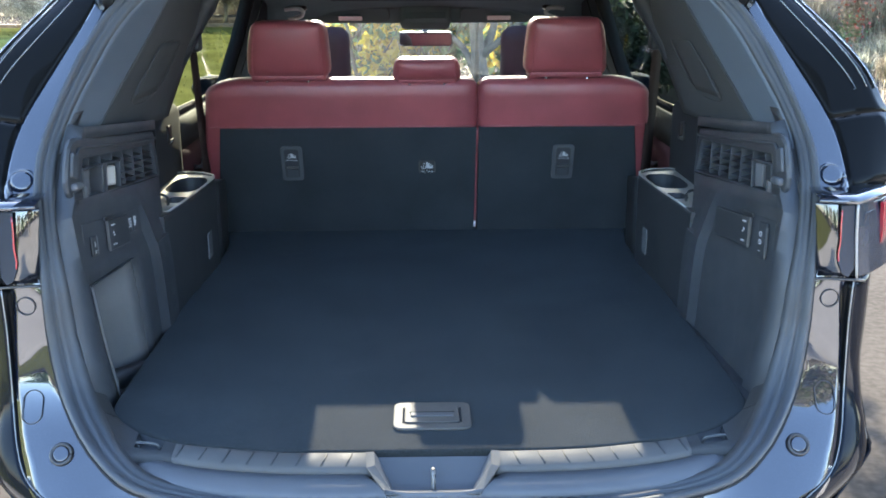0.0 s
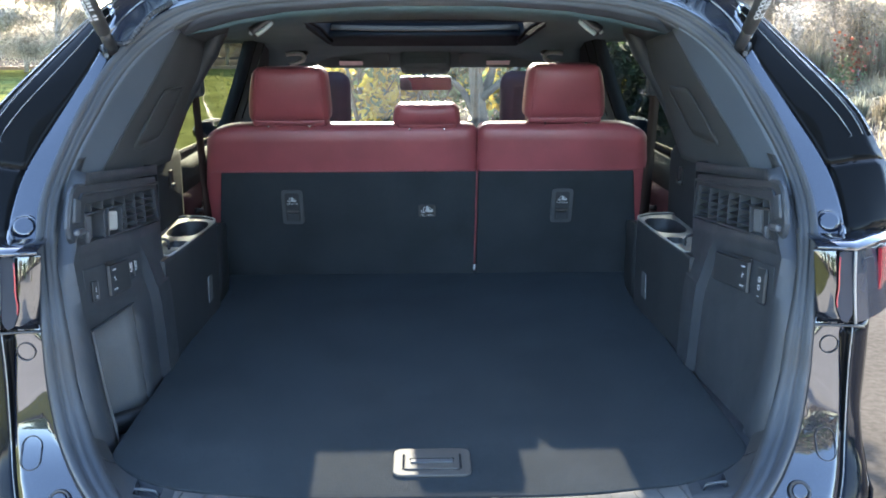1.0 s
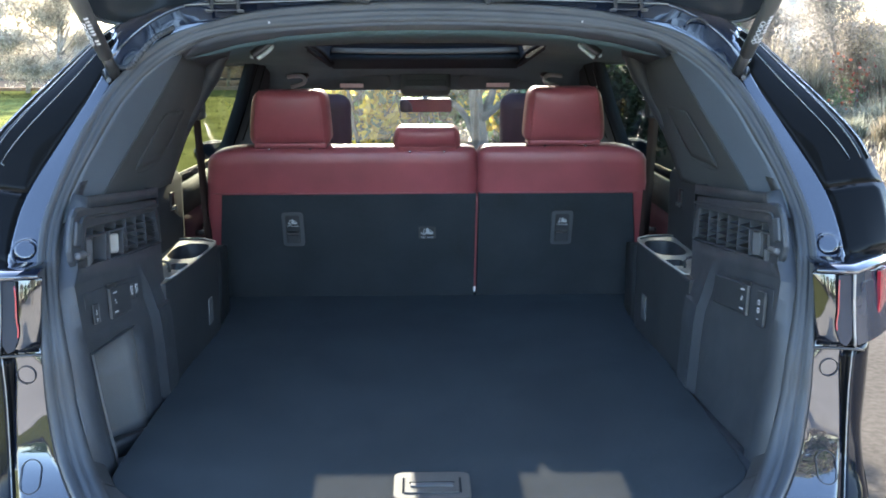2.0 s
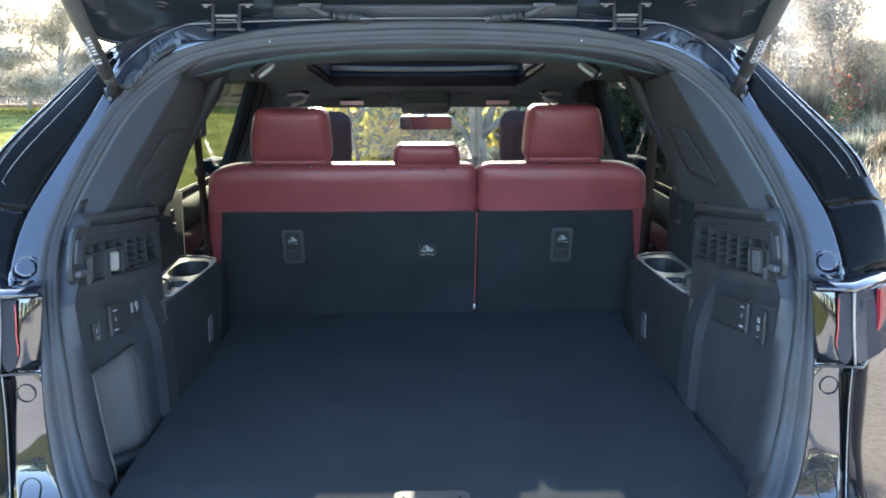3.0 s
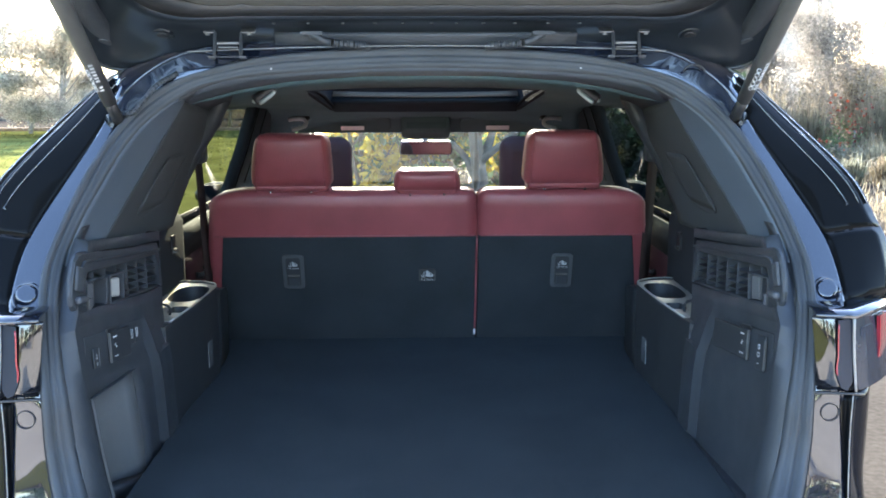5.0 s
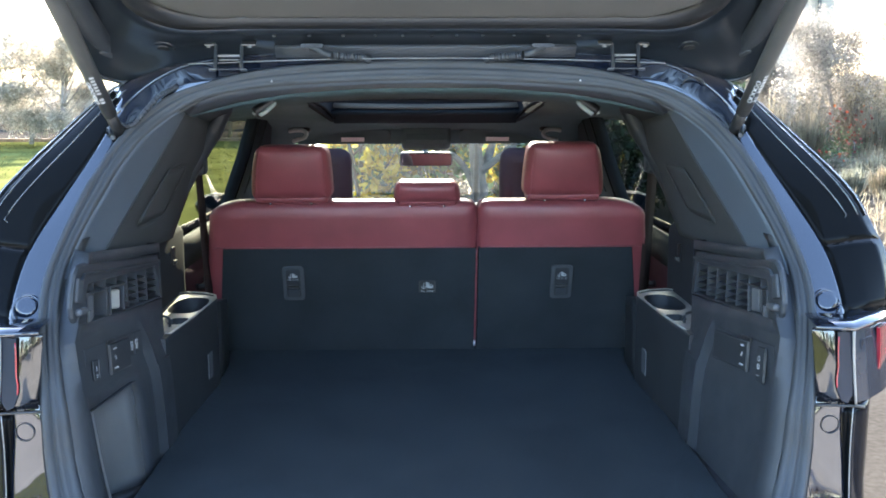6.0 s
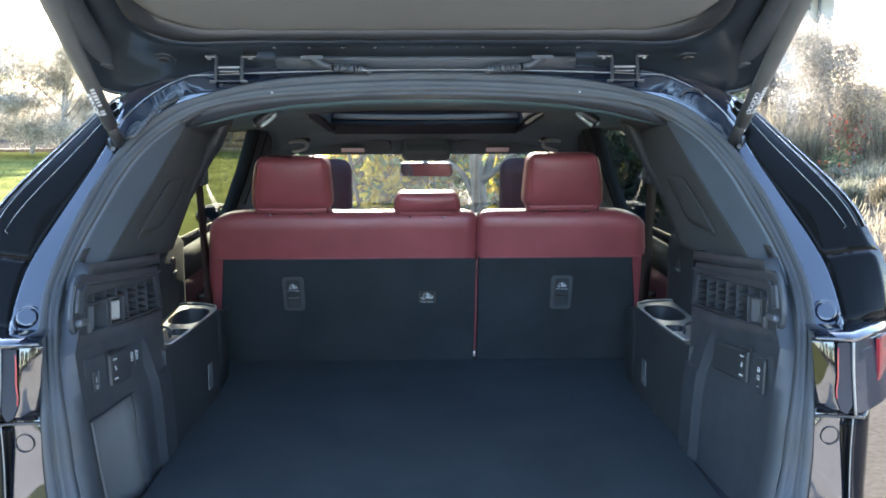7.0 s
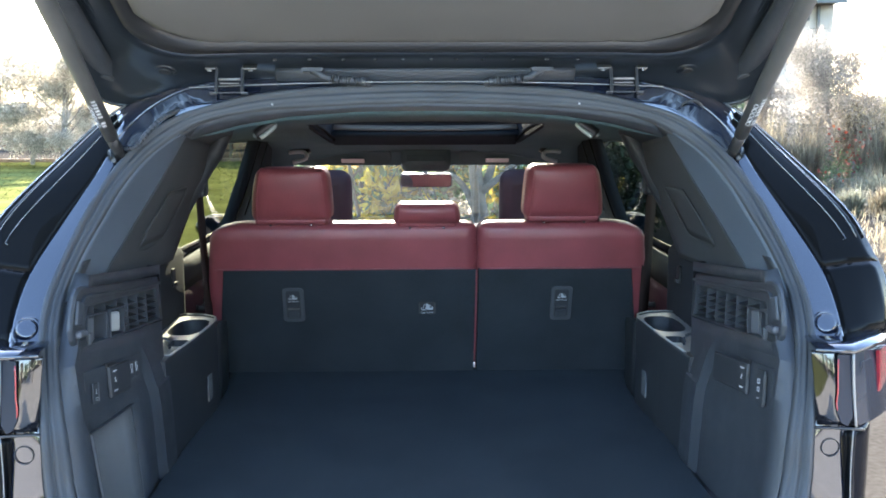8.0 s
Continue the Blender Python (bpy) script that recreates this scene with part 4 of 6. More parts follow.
sm.thickness, sm.offset = 0.012, 0.0
liner = part("headliner", bm, HEADLINER, car, "warm grey cloth headliner", smooth=True)
sm = liner.modifiers.new("thick", "SOLIDIFY")
sm.thickness, sm.offset = 0.012, 0.0
fr = [(-.365, 2.98), (.365, 2.98), (.365, 3.9), (-.365, 3.9)]
mesh_ob("sunroof_frame", *loft([[Vector((x * k, 3.44 + (y - 3.44) * k2, liner_z(x, y) + dz + (.012 if y < 3 and dz < 0 else 0) if dz < .1 else roof_z(x, y) - .004)) for x, y in fr] for k, k2, dz in ((1.03, 1.02, -.012), (.985, .99, -.014), (.985, .99, .03), (1.02, 1.0, .125))], True),
        NAVY_TRIM, car, "black sunroof frame", smooth=False, thick=.006)
for s in (-1, 1):
    tube("sunroof_rail", [(s * .345, 3.0, 1.586), (s * .35, 3.4, 1.560), (s * .355, 3.85, 1.512)], .006, CLOTH_BLACK, car, sides=8, n=6)
# added bar: stands in for a bright reflection across the opening
mesh_ob("sunroof_gleam_bar", *loft([[Vector((x, y, z - .006 * (1 - (x / .36) ** 2))) for x in np.linspace(-.352, .352, 13)] for y, z in ((3.815, 1.572), (3.79, 1.569), (3.765, 1.564), (3.748, 1.556))]), ROOF_GLEAM, car, "grey bar across the roof opening", thick=.003)
mesh_ob("sunroof_blind", *loft([[Vector((x, y, z)) for x in np.linspace(-.36, .36, 7)] for y, z in ((3.76, 1.549), (3.75, 1.535), (3.79, 1.525), (3.90, 1.492))]), BLIND, car, "dark blue roof blind", thick=.003)
# side coves close the roof between the headliner and the door frames
for s in (-1, 1):
    ys = (2.7, 3.0, 3.3, 3.6, 3.9, 4.1, 4.28)
    mesh_ob("roof_cove", *loft([[Vector((s * x, y, z)) for x, z in ((.645, liner_z(.645, y) + .004), (.668, liner_z(.66, y) - .010), (.70, liner_z(.66, y) - .006), (.74, liner_z(.66, y) + .03))] for y in ys]), HEADLINER, car, thick=.006)


mesh_ob("windscreen_header", *loft([[Vector((x, y, z)) for x in np.linspace(-.56, .56, 13)] for y, z in ((4.285, 1.462), (4.33, 1.442), (4.352, 1.388), (4.366, 1.390), (4.372, 1.44))]), HEADLINER, car, "grey header over the windscreen", thick=.004)


def roof_fittings(s):
    h = tube("coat_hook", [(s * .456, 2.60, 1.556), (s * .433, 2.597, 1.574), (s * .412, 2.60, 1.588), (s * .402, 2.60, 1.586), (s * .402, 2.597, 1.581), (s * .418, 2.594, 1.567), (s * .438, 2.594, 1.553)], .0058, HOOK, car, "satin grey coat hook on the headliner", n=26, sides=8)
    tube("hook_base", [(s * .452, 2.606, 1.560), (s * .425, 2.606, 1.579), (s * .402, 2.606, 1.594)], .015, DARK, h, n=8)
    g = tube("grab_hook", [(s * .570, 4.122, 1.452), (s * .541, 4.118, 1.456), (s * .508, 4.118, 1.454), (s * .495, 4.113, 1.438), (s * .508, 4.111, 1.424), (s * .555, 4.111, 1.411)], .0085, HOOK, car, "satin grey folding roof hook", n=26, sides=8)
    tube("hook_base", [(s * .545, 4.14, 1.464), (s * .507, 4.14, 1.466), (s * .493, 4.135, 1.448)], .016, DARK, g, n=8)
    v = prism("sun_visor", rounded(.34, .10, .03), .018, facing((s * .32, 4.31, 1.434), (0, -.60, -.8), (0, .8, -.6)), VISOR, car, "grey sun visor with white label", bevel=.006)
    prism("warning_label", rounded(.10, .03, .002), .0012, facing((s * .315, 4.278, 1.410), (0, -.60, -.8), (0, .8, -.6)), WHITE, v, "white label")
    tube("pale_pillar_trim", [(s * .585, 4.28, 1.47), (s * .61, 4.38, 1.41), (s * .64, 4.5, 1.345)], .03, PALE, car, n=10)
    tube("pillar_cover", [(s * .64, 4.5, 1.345), (s * .74, 4.8, 1.14), (s * .78, 5.0, 1.02)], .03, MATTE, car, n=10)
    # door, inside
    d = mesh_ob("door_trim", *loft([[Vector((s * x, y, z)) for z, x in ((1.14, .80), (1.15, .775), (1.12, .765), (1.06, .77))] for y in (2.80, 3.2, 3.55, 3.75)]), DOOR_GREY, car, "grey door trim with red leather insert", thick=.01)
    mesh_ob("door_insert", *loft([[Vector((s * x, y, z)) for z, x in ((1.06, .772), (1.02, .765), (.92, .762), (.84, .77))] for y in (2.80, 3.2, 3.55, 3.75)]), DOOR_RED, d, "red leather insert", thick=.01)
    mesh_ob("door_lower", *loft([[Vector((s * x, y, z)) for z, x in ((.84, .775), (.7, .77), (.5, .78))] for y in (2.95, 3.2, 3.55, 5.0)]), TRIM, d, thick=.01)
    tube("door_pull", [(s * .755, 3.16, .985), (s * .74, 3.18, .98), (s * .74, 3.26, .985), (s * .755, 3.28, .99)], .01, DARK, d, n=10)
    mesh_ob("front_door_trim", *loft([[Vector((s * x, y, z)) for z, x in ((1.10, .80), (1.11, .775), (1.0, .765), (.84, .77))] for y in (3.75, 4.2, 4.7, 5.05)]), TRIM, car, thick=.01)
    p = mesh_ob("door_pillar_trim", *loft([[Vector((s * x, y + .05 * (z - 1.1), z)) for z, x in ((1.57, .622), (1.5, .644), (1.354, .69), (1.214, .741), (1.10, .777), (.9, .78), (.5, .78))] for y in (3.60, 3.70, 3.9, 4.15, 4.33)]), NAVY_TRIM, car, "black door pillar trim", thick=.03)
    for y in (3.70, 3.90):
        tube("pillar_seam", [(s * (x - .017), y + .05 * (z - 1.1) - .004, z) for z, x in ((1.53, .634), (1.45, .660), (1.354, .69), (1.214, .741))], .003, SHOULDER, p, n=14, sides=6)
    # door mirror
    e = bmesh.new()
    bmesh.ops.create_uvsphere(e, u_segments=20, v_segments=12, radius=1.0, matrix=pose(s * 1.03, 4.86, 1.055) @ Matrix.Diagonal((.115, .07, .066, 1)))
    mo = part("door_mirror", e, GARNISH, car, "black door mirror", smooth=True)
    prism("mirror_glass", rounded(.19, .12, .03), .004, facing((s * 1.022, 4.80, 1.055), (-s * .75, -.66, -.05)), SMOKED, mo)
    box("mirror_arm", s * .90, 4.88, 1.035, .16, .05, .03, GLOSS, mo, bevel=.008)


both(roof_fittings)
oc = box("overhead_console", 0.003, 4.30, 1.415, .215, .16, .085, VISOR, car, "dark grey overhead console", bevel=.022, rx=-14)
box("console_panel", 0.003, 4.222, 1.420, .17, .012, .03, VISOR, oc, bevel=.004, rx=-20)
rm = prism("rear_view_mirror", rounded(.232, .062, .014), .03, facing((.005, 4.40, 1.318), (-.04, -1, -.06)), DARK, car, "black rear-view mirror", bevel=.008)
prism("mirror_glass", rounded(.224, .053, .011), .002, facing((.004, 4.3685, 1.316), (-.06, -1, -.085)), MIRROR, rm)
tube("mirror_stem", [(0, 4.41, 1.33), (0, 4.44, 1.37), (0, 4.46, 1.43)], .013, DARK, rm, n=8)
mesh_ob("dashboard", *loft([[Vector((x, y, z)) for x in np.linspace(-.76, .76, 15)] for y, z in ((4.55, .55), (4.50, .75), (4.52, .92), (4.60, .985), (4.8, .995), (5.10, 1.01), (5.24, 1.015), (5.27, .99))]), DASH, car, "black grained dashboard", thick=.02)

# ---- rear seat ----
def lean_y(z):
    return 3.055 - 0.345 * (z - 0.80)


def cushion(name, x0, x1, z0, z1, depth, mat, parent, label="", r=0.035, back=0.0, puff=0.012, taper=(0, 0)):
    """An upholstered block that leans with the seat: rounded edges, swelling faces."""
    nx, nz = 22, 14
    lines = []

    def lay(t, r):
        # 0..1 with a rounded fall-off towards both ends
        return max(0.0, 1 - (abs(2 * t - 1)) ** 6)
    v, f = [], []
    for side in (0, 1):
        for j in range(nz + 1):
            for i in range(nx + 1):
                tx, tz = 0.5 - 0.5 * math.cos(math.pi * i / nx), 0.5 - 0.5 * math.cos(math.pi * j / nz)
                x, z = x0 + (x1 - x0) * tx, z0 + (z1 - z0) * tz
                ex = min(tx * (x1 - x0), (1 - tx) * (x1 - x0))
                ez = min(tz * (z1 - z0), (1 - tz) * (z1 - z0))

                def rnd(e):
                    return r - math.sqrt(max(0.0, r * r - (r - min(e, r)) ** 2))
                inset = max(rnd(ex), rnd(ez)) + 0.35 * min(rnd(ex), rnd(ez))
                inset = min(inset, depth * 0.49)
                sw = puff * (1 - (2 * tx - 1) ** 2) * (1 - (2 * tz - 1) ** 2)
                y = lean_y(z) + back
                y = y + inset - sw if side == 0 else y + depth - inset + sw
                # corners of the outline rounded too
                cx, cz = max(0.0, r - ex), max(0.0, r - ez)
                if cx > 0 and cz > 0:
                    k = math.hypot(cx, cz)
                    if k > r:
                        x += (cx - cx * r / k) * (1 if tx < 0.5 else -1)
                        z += (cz - cz * r / k) * (1 if tz < 0.5 else -1)
                up = ((z - z0) / (z1 - z0)) ** 2
                x += taper[0] * up * max(0, 1 - 2 * tx) + taper[1] * up * max(0, 2 * tx - 1)
                v.append((x, y, z))
    w = nx + 1
    o = (nz + 1) * w
    for j in range(nz):
        for i in range(nx):
            a = j * w + i
            f.append((a, a + 1, a + w + 1, a + w))
            f.append((o + a, o + a + w, o + a + w + 1, o + a + 1))
    for i in range(nx):
        f.append((i, o + i, o + i + 1, i + 1))
        a = nz * w + i
        f.append((a, a + 1, o + a + 1, o + a))
    for j in range(nz):
        a = j * w
        f.append((a, a + w, o + a + w, o + a))
        a = j * w + nx
        f.append((a, o + a, o + a + w, a + w))
    return mesh_ob(name, v, f, mat, parent, label)


def child_seat_mark(x, z, parent, words, size, k=1.0):
    """White pictogram: an anchor and a child seat, with a line of lettering under it."""
    y = lean_y(z) - 0.0195
    mm = facing((x, y, z), (0, -1, -.33)) @ Matrix.Diagonal((k, k, 1, 1))

    def line(pts, r):
        tube("pictogram", [mm @ Vector((px, py, 0)) for px, py in pts], r * k, PRINT, parent, n=12, sides=6)
    line(((-.013, -.001), (-.012, -.006), (-.008, -.007), (-.004, -.006), (-.003, -.001)), .0010)
    line(((-.008, -.007), (-.008, .004)), .0009)
    line(((-.008, .004), (-.0065, .007), (-.0045, .0055)), .0008)
    prism("pictogram", [(-.002, -.004), (.001, -.006), (.012, -.006), (.0135, -.003), (.012, -.001), (.007, -.001), (.002, .009), (-.001, .010), (-.003, .008)], .001, mm, PRINT, parent)
    line(((.004, .006), (.010, .002), (.0135, -.002)), .0008)
    cu = bpy.data.curves.new("lettering", "FONT")
    cu.body, cu.size, cu.align_x, cu.extrude = words, size, "CENTER", .0003
    cu.materials.append(PRINT)
    ob = new("lettering", cu)
    ob.matrix_world = mm @ Matrix.Translation((0, -.0155, .001))
    ob.parent = parent


def flare(x, z):
    """The seatbacks widen towards the floor."""
    return x + math.copysign(.15 * max(0.0, 1.24 - z) * min(1.0, max(0.0, (abs(x) - .5) / .12)), x)


def seat_back(x0, x1, plate_x, outer):
    sb = cushion("rear_seatback", x0, x1, .79, 1.292, .14, RED, car, "red leather rear seatback with dark carpeted back", r=.038)
    for q in sb.data.vertices:
        k = (outer * q.co.x - abs(x0 if outer < 0 else x1) + .11) / .11
        if k > 0:
            q.co.z -= .026 * k * k * max(0, (q.co.z - 1.17) / .12)
        q.co.x = flare(q.co.x, q.co.z)
    # carpeted back panel, inset from the leather edge on the outer side
    a, b = (x0 + .050, x1 - .0055) if outer < 0 else (x0 + .0055, x1 - .050)
    z1 = 1.146
    v, f = [], []
    mm = [(a, .795), (b, .795), (b, z1), (a, z1)]
    bm = bmesh.new()
    lo = [bm.verts.new((flare(x, z), lean_y(z) - .012, z)) for x, z in mm]
    hi = [bm.verts.new((flare(x, z), lean_y(z) + .03, z)) for x, z in mm]
    bm.faces.new(lo), bm.faces.new(hi[::-1])
    for i in range(4):
        bm.faces.new((lo[i], hi[i], hi[(i + 1) % 4], lo[(i + 1) % 4]))
    part("back_panel", bm, BACKCLOTH, sb, "dark carpeted panel", bevel=.004)
    tube("seam", [(x0 + .01, lean_y(z1) - .010, z1 + .002), ((x0 + x1) / 2, lean_y(z1) - .013, z1 + .002), (x1 - .01, lean_y(z1) - .010, z1 + .002)], .0022, RED, sb, n=16, sides=6)
    xe = x0 + .042 if outer < 0 else x1 - .042
    tube("side_seam", [(flare(xe, q), lean_y(q) + .001, q) for q in (1.14, 1.05, .95, .85)], .0018, RED, sb, n=14, sides=6)
    z = 1.033
    pl = prism("tether_bezel", rounded(.066, .118, .012), .006, facing((plate_x, lean_y(z) - .011, z), (0, -1, -.345)), BEZEL, sb, "grey plastic tether anchor bezel", bevel=.002)
    prism("tether_window", rounded(.044, .098, .007), .003, facing((plate_x, lean_y(z) - .016, z), (0, -1, -.345)), BIN, pl, bevel=.001)
    prism("tether_bar", rounded(.036, .006, .002), .004, facing((plate_x, lean_y(z - .012) - .018, z - .012), (0, -1, -.345)), STEEL, pl)
    prism("tether_loop", rounded(.032, .026, .003), .003, facing((plate_x, lean_y(z - .032) - .018, z - .032), (0, -1, -.345)), TRIM, pl)
    child_seat_mark(plate_x, z + .024, pl, "TOP TETHER", .0062)
    return sb


left_seat = seat_back(-.655, .1545, -.411, -1)
right_seat = seat_back(.1505, .662, .415, 1)
z = 1.018
pl = prism("tether_cover", rounded(.050, .042, .003), .003, facing((.0, lean_y(z) - .011, z), (0, -1, -.345)), DARK, left_seat, "small tether cover with white pictogram", bevel=.001)
child_seat_mark(0.0, z + .004, pl, "Top Tether", .0064, 1.35)
for dx in (-.024, .024):
    prism("cover_tab", rounded(.004, .034, .001), .005, facing((dx, lean_y(z) - .011, z), (0, -1, -.345)), SILL, pl)
tube("split_strap", [(.151, lean_y(1.14) - .004, 1.14), (.1505, lean_y(1.0) - .006, 1.0), (.150, lean_y(.83) - .008, .83)], .004, RED, right_seat, "red edge of the split", sides=6, n=8)
tube("split_buckle", [(.150, lean_y(.83) - .012, .828), (.1495, lean_y(.81) - .014, .812)], .0035, WHITE, right_seat, sides=6)
box("split_filler", .1515, 3.03, 1.03, .03, .02, .44, DARK, right_seat, bevel=.004, rx=19)
box("rear_seat_base", 0, 3.42, .62, 1.3, .52, .18, RED, car, "red leather seat base", bevel=.05)


def headrest(x0, x1, z0, z1, parent, taper):
    h = cushion("headrest", x0, x1, z0, z1, .12, RED, parent, "red leather headrest", r=.03 if z1 - z0 > .1 else .022, back=.005, puff=.015, taper=taper)
    vs = h.data.vertices
    for i in (4, 18):
        tube("piping", [vs[j * 23 + i].co + Vector((0, -.0005, 0)) for j in range(1, 15)], .0018, RED, h, sides=6)
    cushion("base_lip", x0 + .012, x1 - .012, z0 - .008, z0 + .012, .10, RED, h, r=.008, back=.010, puff=.002)
    for k in (.25, .75):
        xx = x0 + (x1 - x0) * k
        bm = bmesh.new()
        bmesh.ops.create_uvsphere(bm, u_segments=10, v_segments=6, radius=.0042, matrix=pose(xx, lean_y(z0) - .006, z0 - .006))
        part("post_end", bm, CHROME, h, "bright post end", smooth=True)
        tube("post", [(xx, lean_y(1.27) + .055, 1.27), (xx, lean_y(z0 + .03) + .06, z0 + .03)], .006, CHROME, h, sides=10)
    return h


headrest(-.522, -.282, 1.294, 1.460, left_seat, (.026, -.008))
headrest(.288, .528, 1.300, 1.467, right_seat, (.010, -.028))
headrest(-.10, .101, 1.284, 1.351, left_seat, (.008, -.008))


def front_seat(s):
    y = 3.74
    b = bmesh.new()
    bmesh.ops.create_cube(b, size=1.0, matrix=pose(s * .40, y - .03, .88, 12, 0, 0) @ Matrix.Diagonal((.50, .14, .62, 1)))
    fs = part("front_seatback", b, PLUM, car, "plum and red front seat", bevel=.06)
    b = bmesh.new()
    bmesh.ops.create_cube(b, size=1.0, matrix=pose(s * .40, y - .06, 1.29, 8, 0, 0) @ Matrix.Diagonal((.245, .11, .23, 1)))
    h = part("headrest", b, PLUM, fs, "plum headrest", bevel=.045)
    box("front_seat_base", s * .40, 4.05, .58, .5, .52, .16, PLUM, car, bevel=.05)


both(front_seat)

# ---- tailgate, lifted ----


def gate(x, v, h=0.0):
    """A place on the gate's inner side: x across, v from the hinge edge, h down from it."""
    c, s_ = math.cos(radians(26.6)), math.sin(radians(26.6))
    return Vector((x, 2.15 - v * c - h * s_, 1.70 + v * s_ - h * c))


rings = [(.712, -.03, 1.18, .06, -.05, .050), (.725, -.035, 1.18, .065, -.012, .050), (.717, -.022, 1.17, .065, .006, .054), (.704, -.008, 1.16, .07, .009, .054), (.690, .008, 1.14, .08, .002, .046),
         (.655, .045, .78, .12, -.002, .028), (.628, .075, .78, .14, .004, .02), (.612, .090, .78, .14, .008, .015), (.592, .112, .78, .13, .008, .012)]


def flat_ring(hw, v0, v1, r, h, droop=0.0):
    """A ring on the gate whose long sides have points enough to droop at the corners."""
    out, n = [], 10
    path = []
    for cx, cv, a0 in ((hw - r, v1 - r, 0), (-hw + r, v1 - r, 90), (-hw + r, v0 + r, 180), (hw - r, v0 + r, 270)):
        path += [(cx + r * math.cos(radians(a0 + 90 * i / n)), cv + r * math.sin(radians(a0 + 90 * i / n))) for i in range(n + 1)]
        nx = {0: (-hw + r, v1), 90: (-hw, v0 + r), 180: (hw - r, v0), 270: (hw, v1 - r)}[a0]
        p = path[-1]
        path += [(p[0] + (nx[0] - p[0]) * j / 12, p[1] + (nx[1] - p[1]) * j / 12) for j in range(1, 12)]
    for x, vv in path:
        k = min(1.0, max(0.0, (abs(x) - .36) / .26))
        out.append(gate(x, vv, h + droop * k * k * (3 - 2 * k) * max(0.0, 1 - max(0.0, vv) / .45)))
    return out


tg = mesh_ob("tailgate", *loft([flat_ring(*r) for r in rings], True), PAINT_IN, car, "open tailgate, black painted inside", thick=.004)
mesh_ob("panel_surround", *loft([flat_ring(*r) for r in ((.592, .112, .78, .13, .009, .012), (.575, .132, .77, .12, .012), (.566, .140, .765, .12, .004), (.560, .146, .76, .12, -.006))], True),
        DARK, tg, "black plastic panel surround", thick=.003)
# grey upper trim panel, bowed, with two pressed seams; the glass lies beyond it
pl_rows = []
for v in (.142, .150, .165, .20, .26, .32, .38, .42):
    hw = .562 - .12 * max(0.0, 1 - (v - .142) / .118) ** 2.2
    pl_rows.append([gate(x, v, .002 + .006 * math.sin(math.pi * min(1, (v - .142) / .28)) - (.003 if abs(abs(x) - .372) < .012 else 0)) for x in
                    sorted([hw * t for t in (-1, -.97, -.94, -.91, .91, .94, .97, 1)] + [q * min(1, hw / .46) for q in (-.388, -.372, -.356, -.25, -.15, -.05, .05, .15, .25, .356, .372, .388)])])
mesh_ob("gate_trim_panel", *loft(pl_rows), GATE_TRIM, tg, "grey plastic upper tailgate panel", thick=.004)
gl = [[gate(x, v, -.004) for x in np.linspace(-.56, .56, 9)] for v in (.425, .5, .6, .76)]
mesh_ob("rear_glass", *loft(gl), TINT, tg, "dark privacy glass")
mesh_ob("gate_lower_trim", *loft([[gate(x, v, .02 + .02 * math.sin(math.pi * t)) for x in np.linspace(-w, w, 13)] for t, v, w in ((0, .77, .62), (.3, .85, .62), (.7, 1.0, .60), (1, 1.13, .54))]), TRIM, tg, "charcoal tailgate trim", thick=.01)
mesh_ob("gate_outer_skin", *loft([[gate(x, v, -.032) for x in np.linspace(-w, w, 13)] for v, w in ((-.015, .70), (.05, .705), (.10, .71))]), PAINT, tg, thick=.006)
mesh_ob("gate_lower_skin", *loft([[gate(x, v, -.075) for x in np.linspace(-w, w, 13)] for v, w in ((.76, .71), (.9, .70), (1.18, .66))]), PAINT, tg, thick=.006)
for s in (-1, 1):
    mesh_ob("gate_side_skin", *loft([[gate(s * x, v, -.075) for x in (.556, .64, .71)] for v in (.16, .4, .76)]), PAINT, tg, thick=.006)
    mesh_ob("gate_side_trim", *loft([[gate(s * x, v, h) for x, h in ((.650, .022), (.662, .036), (.692, .036), (.706, .012))] for v in (.03, .045, .12, .3, .5, .7)]), TRIM, tg, thick=.006)
    # long pressed channel beside the trim
    tube("pressed_channel", [gate(s * x, v, .010) for x, v in ((.640, .70), (.640, .45), (.636, .28), (.629, .19), (.619, .10), (.622, .088), (.630, .088), (.638, .12), (.646, .19), (.652, .28), (.654, .45), (.654, .70))], .0045, PAINT_IN, tg, n=60, sides=8)
    bm = bmesh.new()
    bmesh.ops.create_cone(bm, cap_ends=True, segments=20, radius1=.014, radius2=.012, depth=.005, matrix=facing(gate(s * .555, .05, .020), gate(0, 0, 1) - gate(0, 0, 0), (0, 1, 0)))
    st = part("rubber_stop", bm, DARK, tg, bevel=.002)
    tube("stop_rim", [gate(s * .555 + .021 * math.cos(a), .05 + .024 * math.sin(a), .018) for a in np.linspace(0, 2 * math.pi, 25)], .004, PAINT_IN, st, sides=8)
    bm = bmesh.new()
    bmesh.ops.create_cone(bm, cap_ends=True, segments=20, radius1=.017, radius2=.016, depth=.005, matrix=facing(gate(s * .674, .055, .039), gate(0, 0, 1) - gate(0, 0, 0), (0, 1, 0)))
    part("trim_clip", bm, TRIM, tg, bevel=.002)
mesh_ob("gate_upper_skin", *loft([[gate(x, v, -.034) for x in np.linspace(-w, w, 13)] for v, w in ((.10, .71), (.25, .71), (.43, .71))]), PAINT, tg, thick=.006)
rim = flat_ring(.706, -.010, 1.16, .066, .014, .054)
tube("gate_flange", rim + rim[:1], .0045, PAINT_IN, tg, "rolled black flange of the gate", sides=8)
